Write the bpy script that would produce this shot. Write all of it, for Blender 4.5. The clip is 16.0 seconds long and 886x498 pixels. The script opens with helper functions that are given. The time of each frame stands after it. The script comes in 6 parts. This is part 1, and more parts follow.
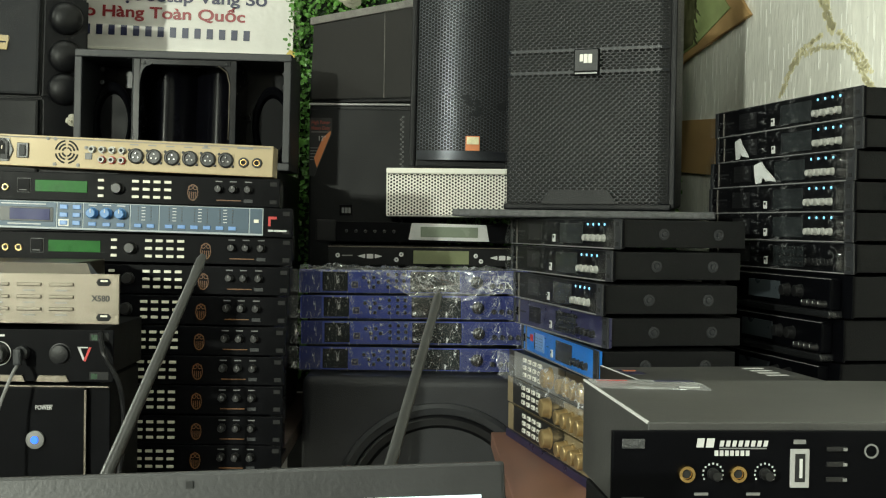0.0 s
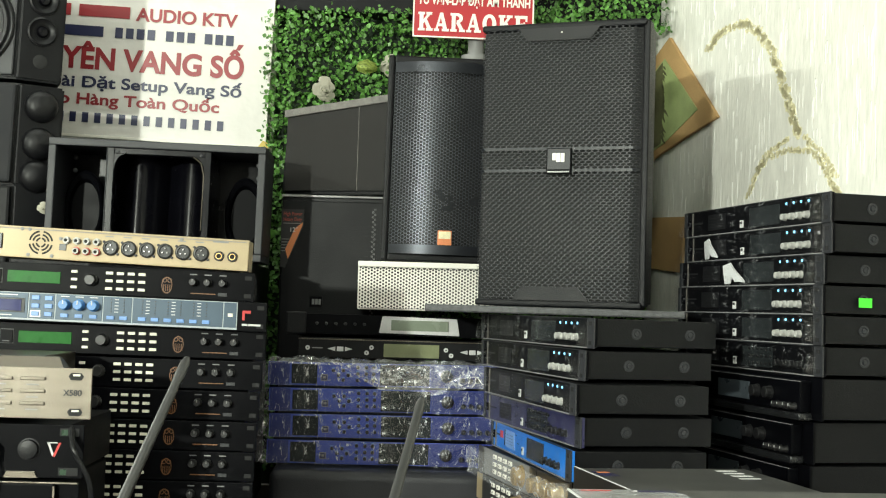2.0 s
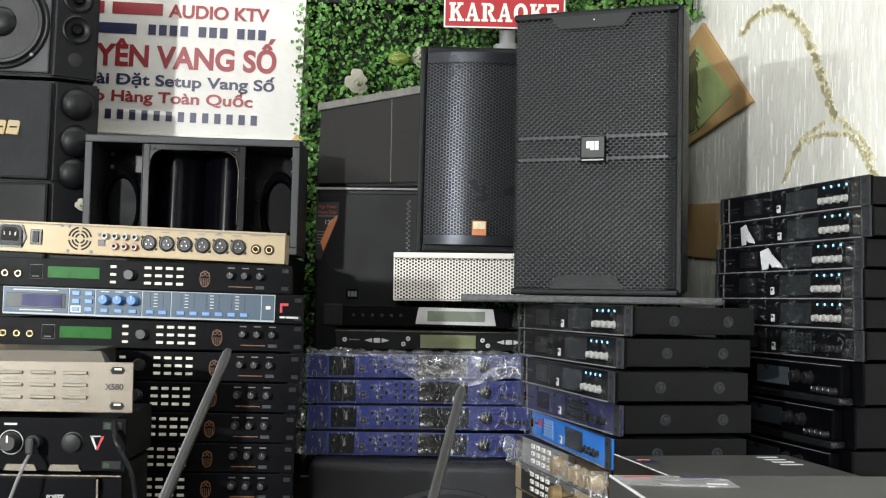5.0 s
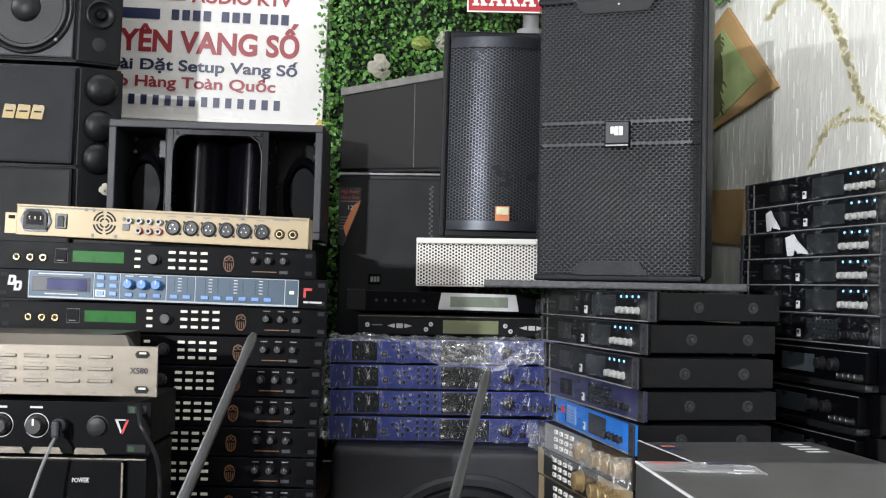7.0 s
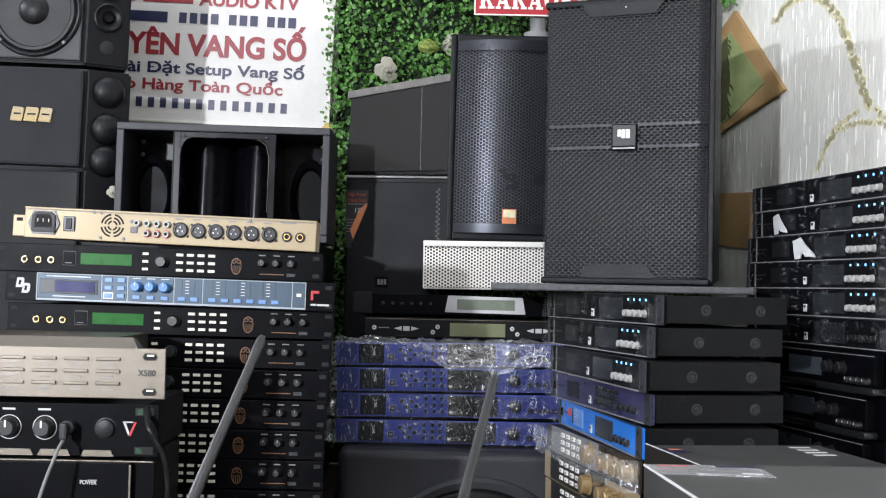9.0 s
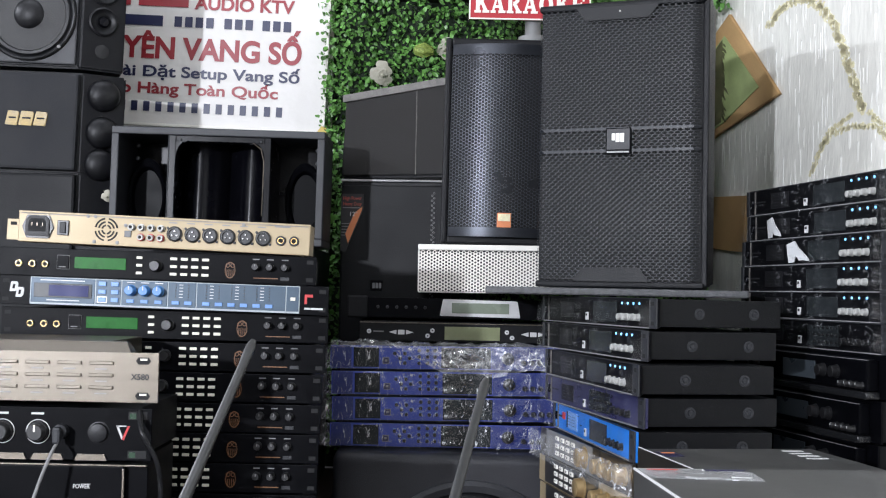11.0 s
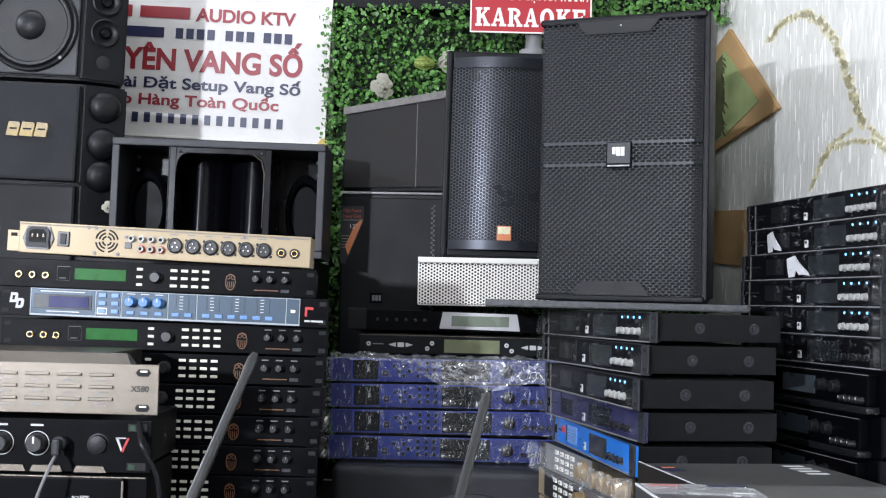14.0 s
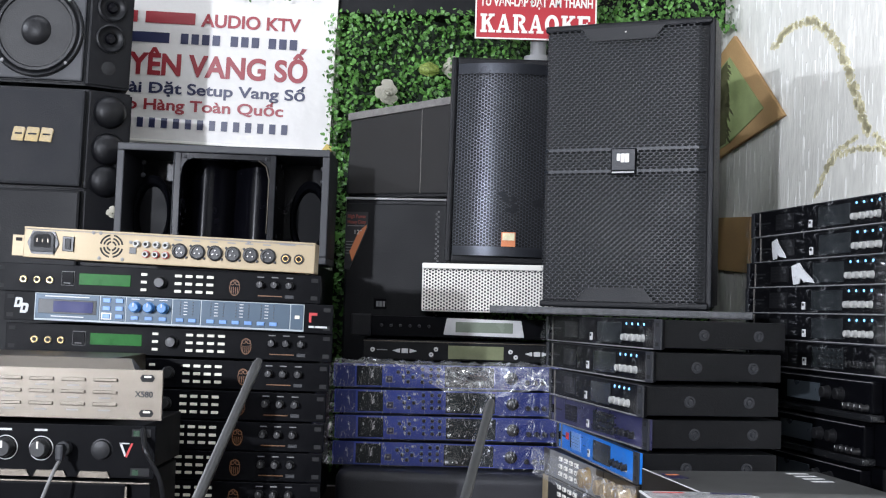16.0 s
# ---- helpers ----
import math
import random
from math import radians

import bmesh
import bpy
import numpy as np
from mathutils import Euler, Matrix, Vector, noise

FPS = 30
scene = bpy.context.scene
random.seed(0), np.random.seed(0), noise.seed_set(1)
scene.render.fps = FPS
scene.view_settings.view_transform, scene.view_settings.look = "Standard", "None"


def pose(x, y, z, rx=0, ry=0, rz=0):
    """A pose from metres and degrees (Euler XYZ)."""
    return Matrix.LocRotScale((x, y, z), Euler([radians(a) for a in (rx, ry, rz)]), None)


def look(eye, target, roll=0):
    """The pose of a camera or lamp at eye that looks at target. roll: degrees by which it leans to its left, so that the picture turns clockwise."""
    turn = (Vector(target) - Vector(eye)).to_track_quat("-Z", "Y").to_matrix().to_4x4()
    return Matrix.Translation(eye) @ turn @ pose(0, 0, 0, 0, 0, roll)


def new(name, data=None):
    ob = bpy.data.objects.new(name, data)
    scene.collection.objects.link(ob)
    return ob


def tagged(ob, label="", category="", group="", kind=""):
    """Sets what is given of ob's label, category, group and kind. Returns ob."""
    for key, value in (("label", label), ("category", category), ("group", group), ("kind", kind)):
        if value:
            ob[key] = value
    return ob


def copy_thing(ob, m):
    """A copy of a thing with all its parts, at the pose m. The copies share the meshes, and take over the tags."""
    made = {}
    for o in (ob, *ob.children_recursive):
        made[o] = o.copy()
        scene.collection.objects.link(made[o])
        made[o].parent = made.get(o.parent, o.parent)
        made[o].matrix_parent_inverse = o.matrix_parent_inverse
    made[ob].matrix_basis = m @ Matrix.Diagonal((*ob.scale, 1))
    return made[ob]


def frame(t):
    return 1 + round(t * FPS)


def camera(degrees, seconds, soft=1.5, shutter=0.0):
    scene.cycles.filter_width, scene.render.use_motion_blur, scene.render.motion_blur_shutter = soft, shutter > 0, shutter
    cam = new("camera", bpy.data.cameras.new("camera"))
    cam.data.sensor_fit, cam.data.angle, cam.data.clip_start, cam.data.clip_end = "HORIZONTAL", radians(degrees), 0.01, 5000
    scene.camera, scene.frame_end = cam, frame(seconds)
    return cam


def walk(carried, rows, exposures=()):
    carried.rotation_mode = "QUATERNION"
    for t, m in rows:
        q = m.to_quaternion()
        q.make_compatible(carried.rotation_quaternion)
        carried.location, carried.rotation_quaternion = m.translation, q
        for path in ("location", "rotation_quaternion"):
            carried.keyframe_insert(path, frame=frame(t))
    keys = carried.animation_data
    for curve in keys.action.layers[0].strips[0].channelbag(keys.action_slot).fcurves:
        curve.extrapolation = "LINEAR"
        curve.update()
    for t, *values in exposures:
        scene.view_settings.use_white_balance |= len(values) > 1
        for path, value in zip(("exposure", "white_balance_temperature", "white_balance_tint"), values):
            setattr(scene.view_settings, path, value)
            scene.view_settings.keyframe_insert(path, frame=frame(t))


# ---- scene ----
cam = camera(40.0, 16.0, soft=1.15)
PATH = [
    (0.0, pose(0.0318, 0.0068, 1.2824, 88.897, -0.881, -0.879)),
    (0.2, look((0.024, -0.001, 1.292), (0.095, 1.997, 1.273), 1.3)),
    (0.5, pose(0.0137, 0.0034, 1.2977, 90.522, -1.420, -2.846)),
    (0.7, look((0.009, 0.004, 1.300), (0.097, 2.002, 1.343), 0.5)),
    (1.0, pose(0.0110, 0.0004, 1.2992, 91.981, 0.145, -2.294)),
    (1.5, pose(0.0140, -0.0004, 1.2979, 92.533, 0.011, -2.628)),
    (1.8, look((0.012, -0.002, 1.303), (0.109, 1.994, 1.398), 0.3)),
    (2.0, pose(0.0083, 0.0001, 1.3011, 92.883, -1.770, -2.818)),
    (2.5, pose(0.0013, -0.0010, 1.3023, 92.921, -1.693, -2.447)),
    (3.0, pose(0.0059, -0.0022, 1.3018, 92.835, -1.189, -2.087)),
    (3.5, pose(0.0029, -0.0005, 1.3024, 92.818, -1.606, -2.128)),
    (4.0, pose(0.0059, -0.0012, 1.3004, 92.636, -1.267, -1.879)),
    (6.5, pose(-0.0005, 0.0013, 1.2977, 92.137, -1.146, -0.524)),
    (7.0, pose(-0.0004, 0.0026, 1.2973, 91.786, -1.123, -0.273)),
    (7.5, pose(-0.0009, 0.0030, 1.2961, 91.664, -1.057, -0.119)),
    (8.0, pose(0.0005, 0.0014, 1.2970, 91.641, -0.774, 0.075)),
    (8.5, pose(-0.0029, 0.0016, 1.2971, 91.800, -1.170, 0.015)),
    (11.0, pose(0.0040, -0.0002, 1.2979, 92.074, -1.155, -0.088)),
    (11.5, pose(0.0060, -0.0014, 1.2974, 92.228, -1.024, -0.232)),
    (12.0, pose(0.0059, -0.0010, 1.2978, 92.355, -0.992, -0.345)),
    (12.5, pose(0.0014, 0.0003, 1.2985, 92.399, -1.497, -0.497)),
    (13.0, pose(0.0003, 0.0013, 1.2980, 92.442, -1.407, -0.364)),
    (13.5, pose(0.0010, 0.0000, 1.2991, 92.548, -1.273, -0.284)),
    (14.0, pose(0.0006, -0.0003, 1.2996, 92.632, -1.424, -0.182)),
    (14.5, pose(0.0024, -0.0006, 1.2988, 92.749, -1.357, -0.172)),
    (15.0, pose(-0.0023, -0.0007, 1.3008, 92.807, -1.695, -0.137)),
    (15.5, pose(0.0001, -0.0005, 1.3000, 92.910, -1.492, -0.048)),
    (16.0, pose(0.0001, 0.0000, 1.3001, 92.901, -1.600, -0.001)),
]
walk(cam, PATH, exposures=[(0.0, -0.39, 6760, -8), (0.2, -0.04, 6760, -8), (0.5, 0.06, 6760, -8), (1.5, 0.11, 6710, -6), (2.5, 0.01, 6510, -2), (3.5, -0.04, 6360, 3), (7.5, -0.04, 5930, 12), (12.5, -0.04, 5680, 14), (16.0, -0.04, 5650, 14)])

# ---- light: fluorescent tubes under the ceiling and on the left wall, a lamp by the shop front, an added rear fill ----
world = bpy.data.worlds.new("shop_air")
scene.world = world
world.use_nodes = True
world.node_tree.nodes["Background"].inputs[0].default_value = (0.75, 0.85, 1.0, 1)
world.node_tree.nodes["Background"].inputs[1].default_value = 0.3


def area_lamp(name, m, sx, sy, watts, colour):
    data = bpy.data.lights.new(name, "AREA")
    data.shape, data.size, data.size_y, data.energy, data.color = "RECTANGLE", sx, sy, watts, colour
    ob = new(name, data)
    ob.matrix_world = m
    return ob


area_lamp("side_lamp", look((-2.22, -2.6, 1.9), (0.2, 2.3, 1.5)), 0.13, 0.13, 198, (1.0, 0.98, 0.93))
area_lamp("tube_light", look((-0.7, 2.05, 2.74), (-0.7, 2.06, 0.0)), 1.2, 0.12, 6, (1.0, 0.99, 0.94))
area_lamp("wall_tube_light", look((-3.1, 1.7, 2.62), (0.6, 2.2, 1.7)), 1.2, 0.05, 54, (1.0, 0.99, 0.95))
# unseen fill behind the camera, added to lift the dark fronts
area_lamp("rear_fill", look((-0.6, -1.2, 2.74), (-0.6, -1.1, 0.0)), 1.2, 0.08, 44, (1.0, 0.99, 0.96))


# ---- materials ----
def material(name, colour, rough=0.5, metal=0.0, vary=0.25, scale=30.0, fine=400.0, bump=0.15, spec=0.5, coat=0.0, stretch=(1, 1, 1), island=0.0, coarse=0.0):
    """A surface with a coarse and a fine variation of colour and relief, in object space; coarse: the depth of broad waves."""
    mat = bpy.data.materials.new(name)
    mat.use_nodes = True
    nt = mat.node_tree
    n, l = nt.nodes, nt.links
    b = n["Principled BSDF"]
    tc = n.new("ShaderNodeTexCoord")
    mp = n.new("ShaderNodeMapping")
    mp.inputs["Scale"].default_value = stretch
    l.new(tc.outputs["Object"], mp.inputs[0])
    big, small = n.new("ShaderNodeTexNoise"), n.new("ShaderNodeTexNoise")
    big.inputs["Scale"].default_value, small.inputs["Scale"].default_value = scale, fine
    big.inputs["Detail"].default_value = 4
    for t in (big, small):
        l.new(mp.outputs[0], t.inputs[0])
    mix = n.new("ShaderNodeMix")
    mix.data_type = "RGBA"
    mix.inputs[6].default_value = [c * (1 - vary) for c in colour] + [1]
    mix.inputs[7].default_value = [min(1, c * (1 + vary)) for c in colour] + [1]
    add = n.new("ShaderNodeMath")
    add.operation = "MULTIPLY_ADD"
    add.inputs[1].default_value = 0.35
    half = n.new("ShaderNodeMath")
    half.operation = "MULTIPLY"
    half.inputs[1].default_value = 0.65
    l.new(big.outputs[0], half.inputs[0])
    l.new(small.outputs[0], add.inputs[0])
    l.new(half.outputs[0], add.inputs[2])
    ramp = n.new("ShaderNodeMapRange")
    ramp.inputs[1].default_value, ramp.inputs[2].default_value = 0.3, 0.7
    l.new(add.outputs[0], ramp.inputs[0])
    last = ramp.outputs[0]
    if island:
        geo = n.new("ShaderNodeNewGeometry")
        m2 = n.new("ShaderNodeMix")
        m2.inputs[0].default_value = island
        l.new(last, m2.inputs[2])
        l.new(geo.outputs["Random Per Island"], m2.inputs[3])
        last = m2.outputs[0]
    l.new(last, mix.inputs[0])
    l.new(mix.outputs[2], b.inputs["Base Color"])
    rr = n.new("ShaderNodeMapRange")
    rr.inputs[3].default_value, rr.inputs[4].default_value = max(0.02, rough - 0.1), min(1, rough + 0.1)
    l.new(big.outputs[0], rr.inputs[0])
    l.new(rr.outputs[0], b.inputs["Roughness"])
    b.inputs["Metallic"].default_value = metal
    b.inputs["Specular IOR Level"].default_value = spec
    b.inputs["Coat Weight"].default_value = coat
    if bump:
        bp = n.new("ShaderNodeBump")
        bp.inputs["Strength"].default_value, bp.inputs["Distance"].default_value = bump, coarse or 0.001
        l.new((big if coarse else small).outputs[0], bp.inputs["Height"])
        l.new(bp.outputs[0], b.inputs["Normal"])
    return mat


def glowing(name, colour, strength):
    mat = material(name, colour, 0.4, bump=0)
    b = mat.node_tree.nodes["Principled BSDF"]
    b.inputs["Emission Color"].default_value = (*colour, 1)
    b.inputs["Emission Strength"].default_value = strength
    return mat


def clear_film(name, gloss=0.1, veil=0.02, glint=0.8, scale=30.0, stretch=(1, 1, 1)):
    """Clear film: lets the view through, glossy, with the glints of its creases painted as thin white lines."""
    mat = bpy.data.materials.new(name)
    mat.use_nodes = True
    n, l = mat.node_tree.nodes, mat.node_tree.links
    n.remove(n["Principled BSDF"])
    tr, df, gl = n.new("ShaderNodeBsdfTransparent"), n.new("ShaderNodeBsdfDiffuse"), n.new("ShaderNodeBsdfGlossy")
    gl.inputs["Color"].default_value, gl.inputs["Roughness"].default_value = (gloss, gloss, gloss, 1), 0.08
    df.inputs["Color"].default_value = (0.85, 0.87, 0.9, 1)
    tc, mp = n.new("ShaderNodeTexCoord"), n.new("ShaderNodeMapping")
    mp.inputs["Scale"].default_value = stretch
    l.new(tc.outputs["Object"], mp.inputs[0])
    line, patch = n.new("ShaderNodeTexNoise"), n.new("ShaderNodeTexNoise")
    line.inputs["Scale"].default_value, line.inputs["Detail"].default_value, line.inputs["Distortion"].default_value = scale, 3, 1.2
    patch.inputs["Scale"].default_value, patch.inputs["Detail"].default_value = scale * 0.9, 2
    l.new(mp.outputs[0], line.inputs[0])
    l.new(tc.outputs["Object"], patch.inputs[0])

    def maths(op, a, b):
        m = n.new("ShaderNodeMath")
        m.operation = op
        for k, v in enumerate((a, b)):
            if isinstance(v, (int, float)):
                m.inputs[k].default_value = v
            else:
                l.new(v, m.inputs[k])
        return m.outputs[0]

    off = maths("ABSOLUTE", maths("SUBTRACT", line.outputs[0], 0.5), 0)
    thin = n.new("ShaderNodeMapRange")
    thin.inputs[1].default_value, thin.inputs[2].default_value, thin.inputs[3].default_value, thin.inputs[4].default_value = 0.0, 0.016, 1.0, 0.0
    l.new(off, thin.inputs[0])
    some = n.new("ShaderNodeMapRange")
    some.inputs[1].default_value, some.inputs[2].default_value = 0.47, 0.58
    l.new(patch.outputs[0], some.inputs[0])
    mask = maths("MULTIPLY", thin.outputs[0], some.outputs[0])
    cover = maths("MULTIPLY_ADD", mask, glint)
    cover.node.inputs[2].default_value = veil
    mx, ad = n.new("ShaderNodeMixShader"), n.new("ShaderNodeAddShader")
    l.new(cover, mx.inputs[0])
    l.new(tr.outputs[0], mx.inputs[1])
    l.new(df.outputs[0], mx.inputs[2])
    l.new(mx.outputs[0], ad.inputs[0])
    l.new(gl.outputs[0], ad.inputs[1])
    l.new(ad.outputs[0], n["Material Output"].inputs[0])
    bp = n.new("ShaderNodeBump")
    bp.inputs["Strength"].default_value, bp.inputs["Distance"].default_value = 0.6, 0.004
    l.new(line.outputs[0], bp.inputs["Height"])
    l.new(bp.outputs[0], gl.inputs["Normal"])
    return mat


M_CASE = material("black_case_paint", (0.0048, 0.0051, 0.0061), 0.5, scale=14, bump=0.3, spec=0.2)
M_FACE = material("black_face_plate", (0.0024, 0.0025, 0.0035), 0.36, bump=0.05, spec=0.06)
M_VINYL = material("black_vinyl", (0.0040, 0.0043, 0.0058), 0.42, scale=9, fine=700, bump=0.5, spec=0.22)
M_GRILLE = material("dark_grille_paint", (0.0168, 0.0192, 0.0235), 0.4, metal=0.0, scale=12, spec=0.35)
M_GRILLE_BRIGHT = material("satin_grille_paint", (0.064, 0.069, 0.082), 0.3, metal=0.5, scale=12)
M_GLOSS = material("glossy_black_lacquer", (0.0032, 0.0032, 0.005), 0.24, bump=0.02, spec=0.16)
M_SPECKLE = material("speckled_coated_board", (0.06, 0.062, 0.066), 0.35, vary=0.5, scale=120, fine=500, bump=1.0)
M_DARK = material("dark_void", (0.011, 0.0113, 0.012), 0.8, bump=0)
M_WHITE = material("white_paint", (0.82, 0.8, 0.74), 0.45, vary=0.05, bump=0.1)
M_BUTTON = material("ivory_button", (0.8, 0.77, 0.66), 0.4, vary=0.05, bump=0)
M_CREAM = material("champagne_metal", (0.34, 0.272, 0.165), 0.45, metal=0.25, vary=0.07, scale=8, bump=0.1)
M_GOLDKNOB = material("satin_gold", (0.46, 0.34, 0.17), 0.32, metal=0.6, vary=0.08, bump=0.05)
M_TAB = material("moulded_black_tab", (0.0085, 0.009, 0.0105), 0.5, scale=20, bump=0.3, spec=0.3)
M_BASSVINYL = material("scuffed_black_vinyl", (0.023, 0.0238, 0.029), 0.4, vary=0.5, scale=7, fine=500, bump=0.5, spec=0.4)
M_NAVYPLATE = material("dark_navy_plate", (0.02, 0.03, 0.15), 0.3, vary=0.2, scale=20, bump=0.05)
M_LIPGREY = material("satin_grey_lip", (0.014, 0.0145, 0.016), 0.22, vary=0.2, scale=15, bump=0.05)
M_BRASS = material("gold_metal", (0.75, 0.5, 0.2), 0.25, metal=1.0, vary=0.1)
M_GOLDPAINT = material("gold_foil", (0.3, 0.205, 0.04), 0.4, vary=0.4, scale=40, bump=0)
M_STEEL = material("brushed_silver", (0.138, 0.122, 0.1), 0.34, metal=0.92, vary=0.08, scale=6, fine=300, stretch=(1, 1, 12))
M_CHROME = material("bright_metal", (0.75, 0.75, 0.75), 0.2, metal=1.0, vary=0.1, bump=0)
M_GREENLCD = material("green_display", (0.018, 0.125, 0.018), 0.3, vary=0.15, scale=60, bump=0, spec=0.1)
M_OLIVELCD = material("olive_display", (0.2, 0.22, 0.12), 0.25, vary=0.1, bump=0)
M_GREYLCD = material("grey_display", (0.2, 0.235, 0.18), 0.25, vary=0.1, bump=0)
M_DARKLCD = material("dark_display_glass", (0.02, 0.023, 0.025), 0.2, bump=0, spec=0.4)
M_NAVYLCD = material("navy_display", (0.026, 0.03, 0.12), 0.2, vary=0.1, bump=0, spec=0.2)
M_SLATE = material("slate_blue_panel", (0.042, 0.07, 0.104), 0.4, metal=0.2, vary=0.1, bump=0.05)
M_SLATE_EDGE = material("pale_panel_edge", (0.4, 0.45, 0.48), 0.35, vary=0.05, bump=0)
M_BLUEBTN = material("blue_button", (0.16, 0.3, 0.62), 0.35, vary=0.1, bump=0)
M_BLUEKNOB = material("blue_knob", (0.08, 0.22, 0.5), 0.35, vary=0.1, bump=0)
M_INDIGO = material("indigo_face_plate", (0.04, 0.066, 0.36), 0.3, vary=0.15, scale=20, bump=0.05)
M_PURPLE = material("violet_black_plate", (0.022, 0.022, 0.07), 0.3, vary=0.15, bump=0.05)
M_AZURE = material("azure_face_plate", (0.02, 0.17, 0.62), 0.32, vary=0.08, bump=0.05)
M_KNOBWHITE = material("pale_knob", (0.4, 0.4, 0.38), 0.35, vary=0.05, bump=0)
M_KNOBDARK = material("dark_knob", (0.012, 0.012, 0.013), 0.35, bump=0)
M_RUBBER = material("dull_rubber", (0.0065, 0.0067, 0.008), 0.42, bump=0.2, spec=0.3)
M_CONE = material("paper_cone", (0.019, 0.019, 0.0195), 0.6, scale=40, bump=0.3)
M_BAFFLE = material("grey_baffle", (0.018, 0.0192, 0.0232), 0.5, scale=12, bump=0.3)
M_CLOTH = material("grey_grille_cloth", (0.0062, 0.0071, 0.0100), 0.75, scale=20, fine=900, bump=0.6)
M_SIGN = material("white_sign_sheet", (0.7, 0.68, 0.65), 0.4, vary=0.05, scale=7, bump=0.7, coarse=0.012)
M_SIGNRED = material("red_print", (0.27, 0.018, 0.026), 0.4, vary=0.06, bump=0)
M_SIGNBLUE = material("navy_print", (0.016, 0.02, 0.068), 0.4, vary=0.06, bump=0)
M_REDBOARD = material("red_board", (0.42, 0.017, 0.026), 0.4, vary=0.06, scale=4, bump=0.03)
M_LEAF = material("leaf_green", (0.108, 0.255, 0.05), 0.38, vary=0.65, scale=30, bump=0.1, island=0.6)
M_LEAFGAP = material("leaf_gap_shade", (0.008, 0.02, 0.006), 0.8, vary=0.4, bump=0.6)
M_ROSE = material("pale_rose_petal", (0.4, 0.385, 0.31), 0.6, vary=0.15, bump=0.1)
M_CARD = material("brown_cardboard", (0.44, 0.28, 0.12), 0.75, vary=0.15, scale=10, bump=0.3)
M_SILVERPAINT_GLINT = material("silver_paint_and_glint", (0.38, 0.38, 0.38), 0.3, vary=0.1, bump=0)
M_TOP = material("satin_black_steel", (0.043, 0.043, 0.0425), 0.4, scale=10, bump=0.15, spec=0.85)
M_HAZYLCD = material("hazy_display", (0.05, 0.06, 0.07), 0.3, vary=0.1, bump=0)
M_TAPE = material("yellow_tape", (0.6, 0.45, 0.1), 0.5, bump=0.1)
M_PICGREEN = material("faded_green_print", (0.3, 0.36, 0.15), 0.6, vary=0.2, bump=0.05)
M_OLIVE = material("olive_gold_print", (0.74, 0.69, 0.45), 0.65, vary=0.22, scale=60, bump=0.3)
M_BROWNCLOTH = material("brown_black_cloth", (0.0125, 0.0115, 0.0108), 0.8, scale=20, fine=900, bump=0.6)
M_WORN = material("worn_grey_edge", (0.13, 0.122, 0.112), 0.55, vary=0.4, scale=60, bump=0.4)
M_LEAFPRINT = material("dark_leaf_print", (0.085, 0.085, 0.035), 0.7, vary=0.3, bump=0)
M_BUD = material("yellow_green_bud", (0.2, 0.26, 0.05), 0.6, vary=0.6, scale=200, bump=0.8)
M_LABELRED = material("label_red_print", (0.32, 0.05, 0.03), 0.5, vary=0.1, bump=0)
M_AMBER = material("amber_emblem", (0.16, 0.065, 0.018), 0.4, vary=0.2, bump=0)
M_ORANGE = material("orange_print", (0.65, 0.22, 0.08), 0.45, vary=0.1, bump=0)
M_REDSPOT = material("red_plastic", (0.5, 0.03, 0.03), 0.35, bump=0)
M_FLUO = material("fluorescent_green_paper", (0.1, 0.75, 0.05), 0.6, vary=0.05, bump=0)
M_PALETAG = material("pale_print", (0.6, 0.6, 0.6), 0.5, vary=0.08, bump=0)
M_GREYTAG = material("grey_print", (0.2, 0.2, 0.2), 0.5, vary=0.08, bump=0)
M_WOOD = material("dark_counter_laminate", (0.05, 0.035, 0.028), 0.5, vary=0.3, stretch=(1, 8, 8), scale=4)
M_ROSEWOOD = material("reddish_wood", (0.22, 0.11, 0.08), 0.45, vary=0.25, stretch=(8, 1, 8), scale=5)
M_PLASTER = material("room_plaster", (0.58, 0.57, 0.55), 0.8, vary=0.06, scale=2, bump=0.2)
M_CEIL = material("ceiling_paint", (0.68, 0.67, 0.66), 0.85, vary=0.04, scale=2, bump=0.1)
M_TILEFLOOR = material("floor_tile", (0.2, 0.19, 0.175), 0.35, vary=0.12, scale=4, bump=0.05)
M_WALLPAPER = material("streaked_wallpaper", (0.76, 0.75, 0.69), 0.55, vary=0.13, scale=55, fine=150, bump=1.0, stretch=(1, 1, 0.2))
M_RIB = material("wallpaper_rib", (0.76, 0.755, 0.71), 0.45, vary=0.08, bump=0.1)
M_LAPTOP = material("dark_grey_bezel", (0.0095, 0.0098, 0.0115), 0.45, bump=0.15)
M_ANT = material("grey_rubber_antenna", (0.029, 0.03, 0.03), 0.34, bump=0.15)
M_FILM = clear_film("crumpled_plastic_film", 0.16, 0.09, 0.95, 30, (1, 1, 1.2))
M_FILM2 = clear_film("clear_wrap", 0.05, 0.004, 1.0, 70, (1, 1, 0.32))
M_FILM3 = clear_film("taut_wrap", 0.03, 0.003, 0.3, 46, (0.5, 0.5, 1.3))
# whiter veil and full lines paint the bright glints of the bunched ends
M_FILMEND = clear_film("bunched_plastic", 0.5, 0.2, 1.0, 60, (1, 1, 1))
M_FILMGREY = clear_film("milky_plastic_film", 0.2, 0.1, 1.0, 30, (1, 1, 1.2))
M_GLARE = material("torn_film_glare", (0.6, 0.61, 0.62), 0.3, vary=0.1, bump=0.3)
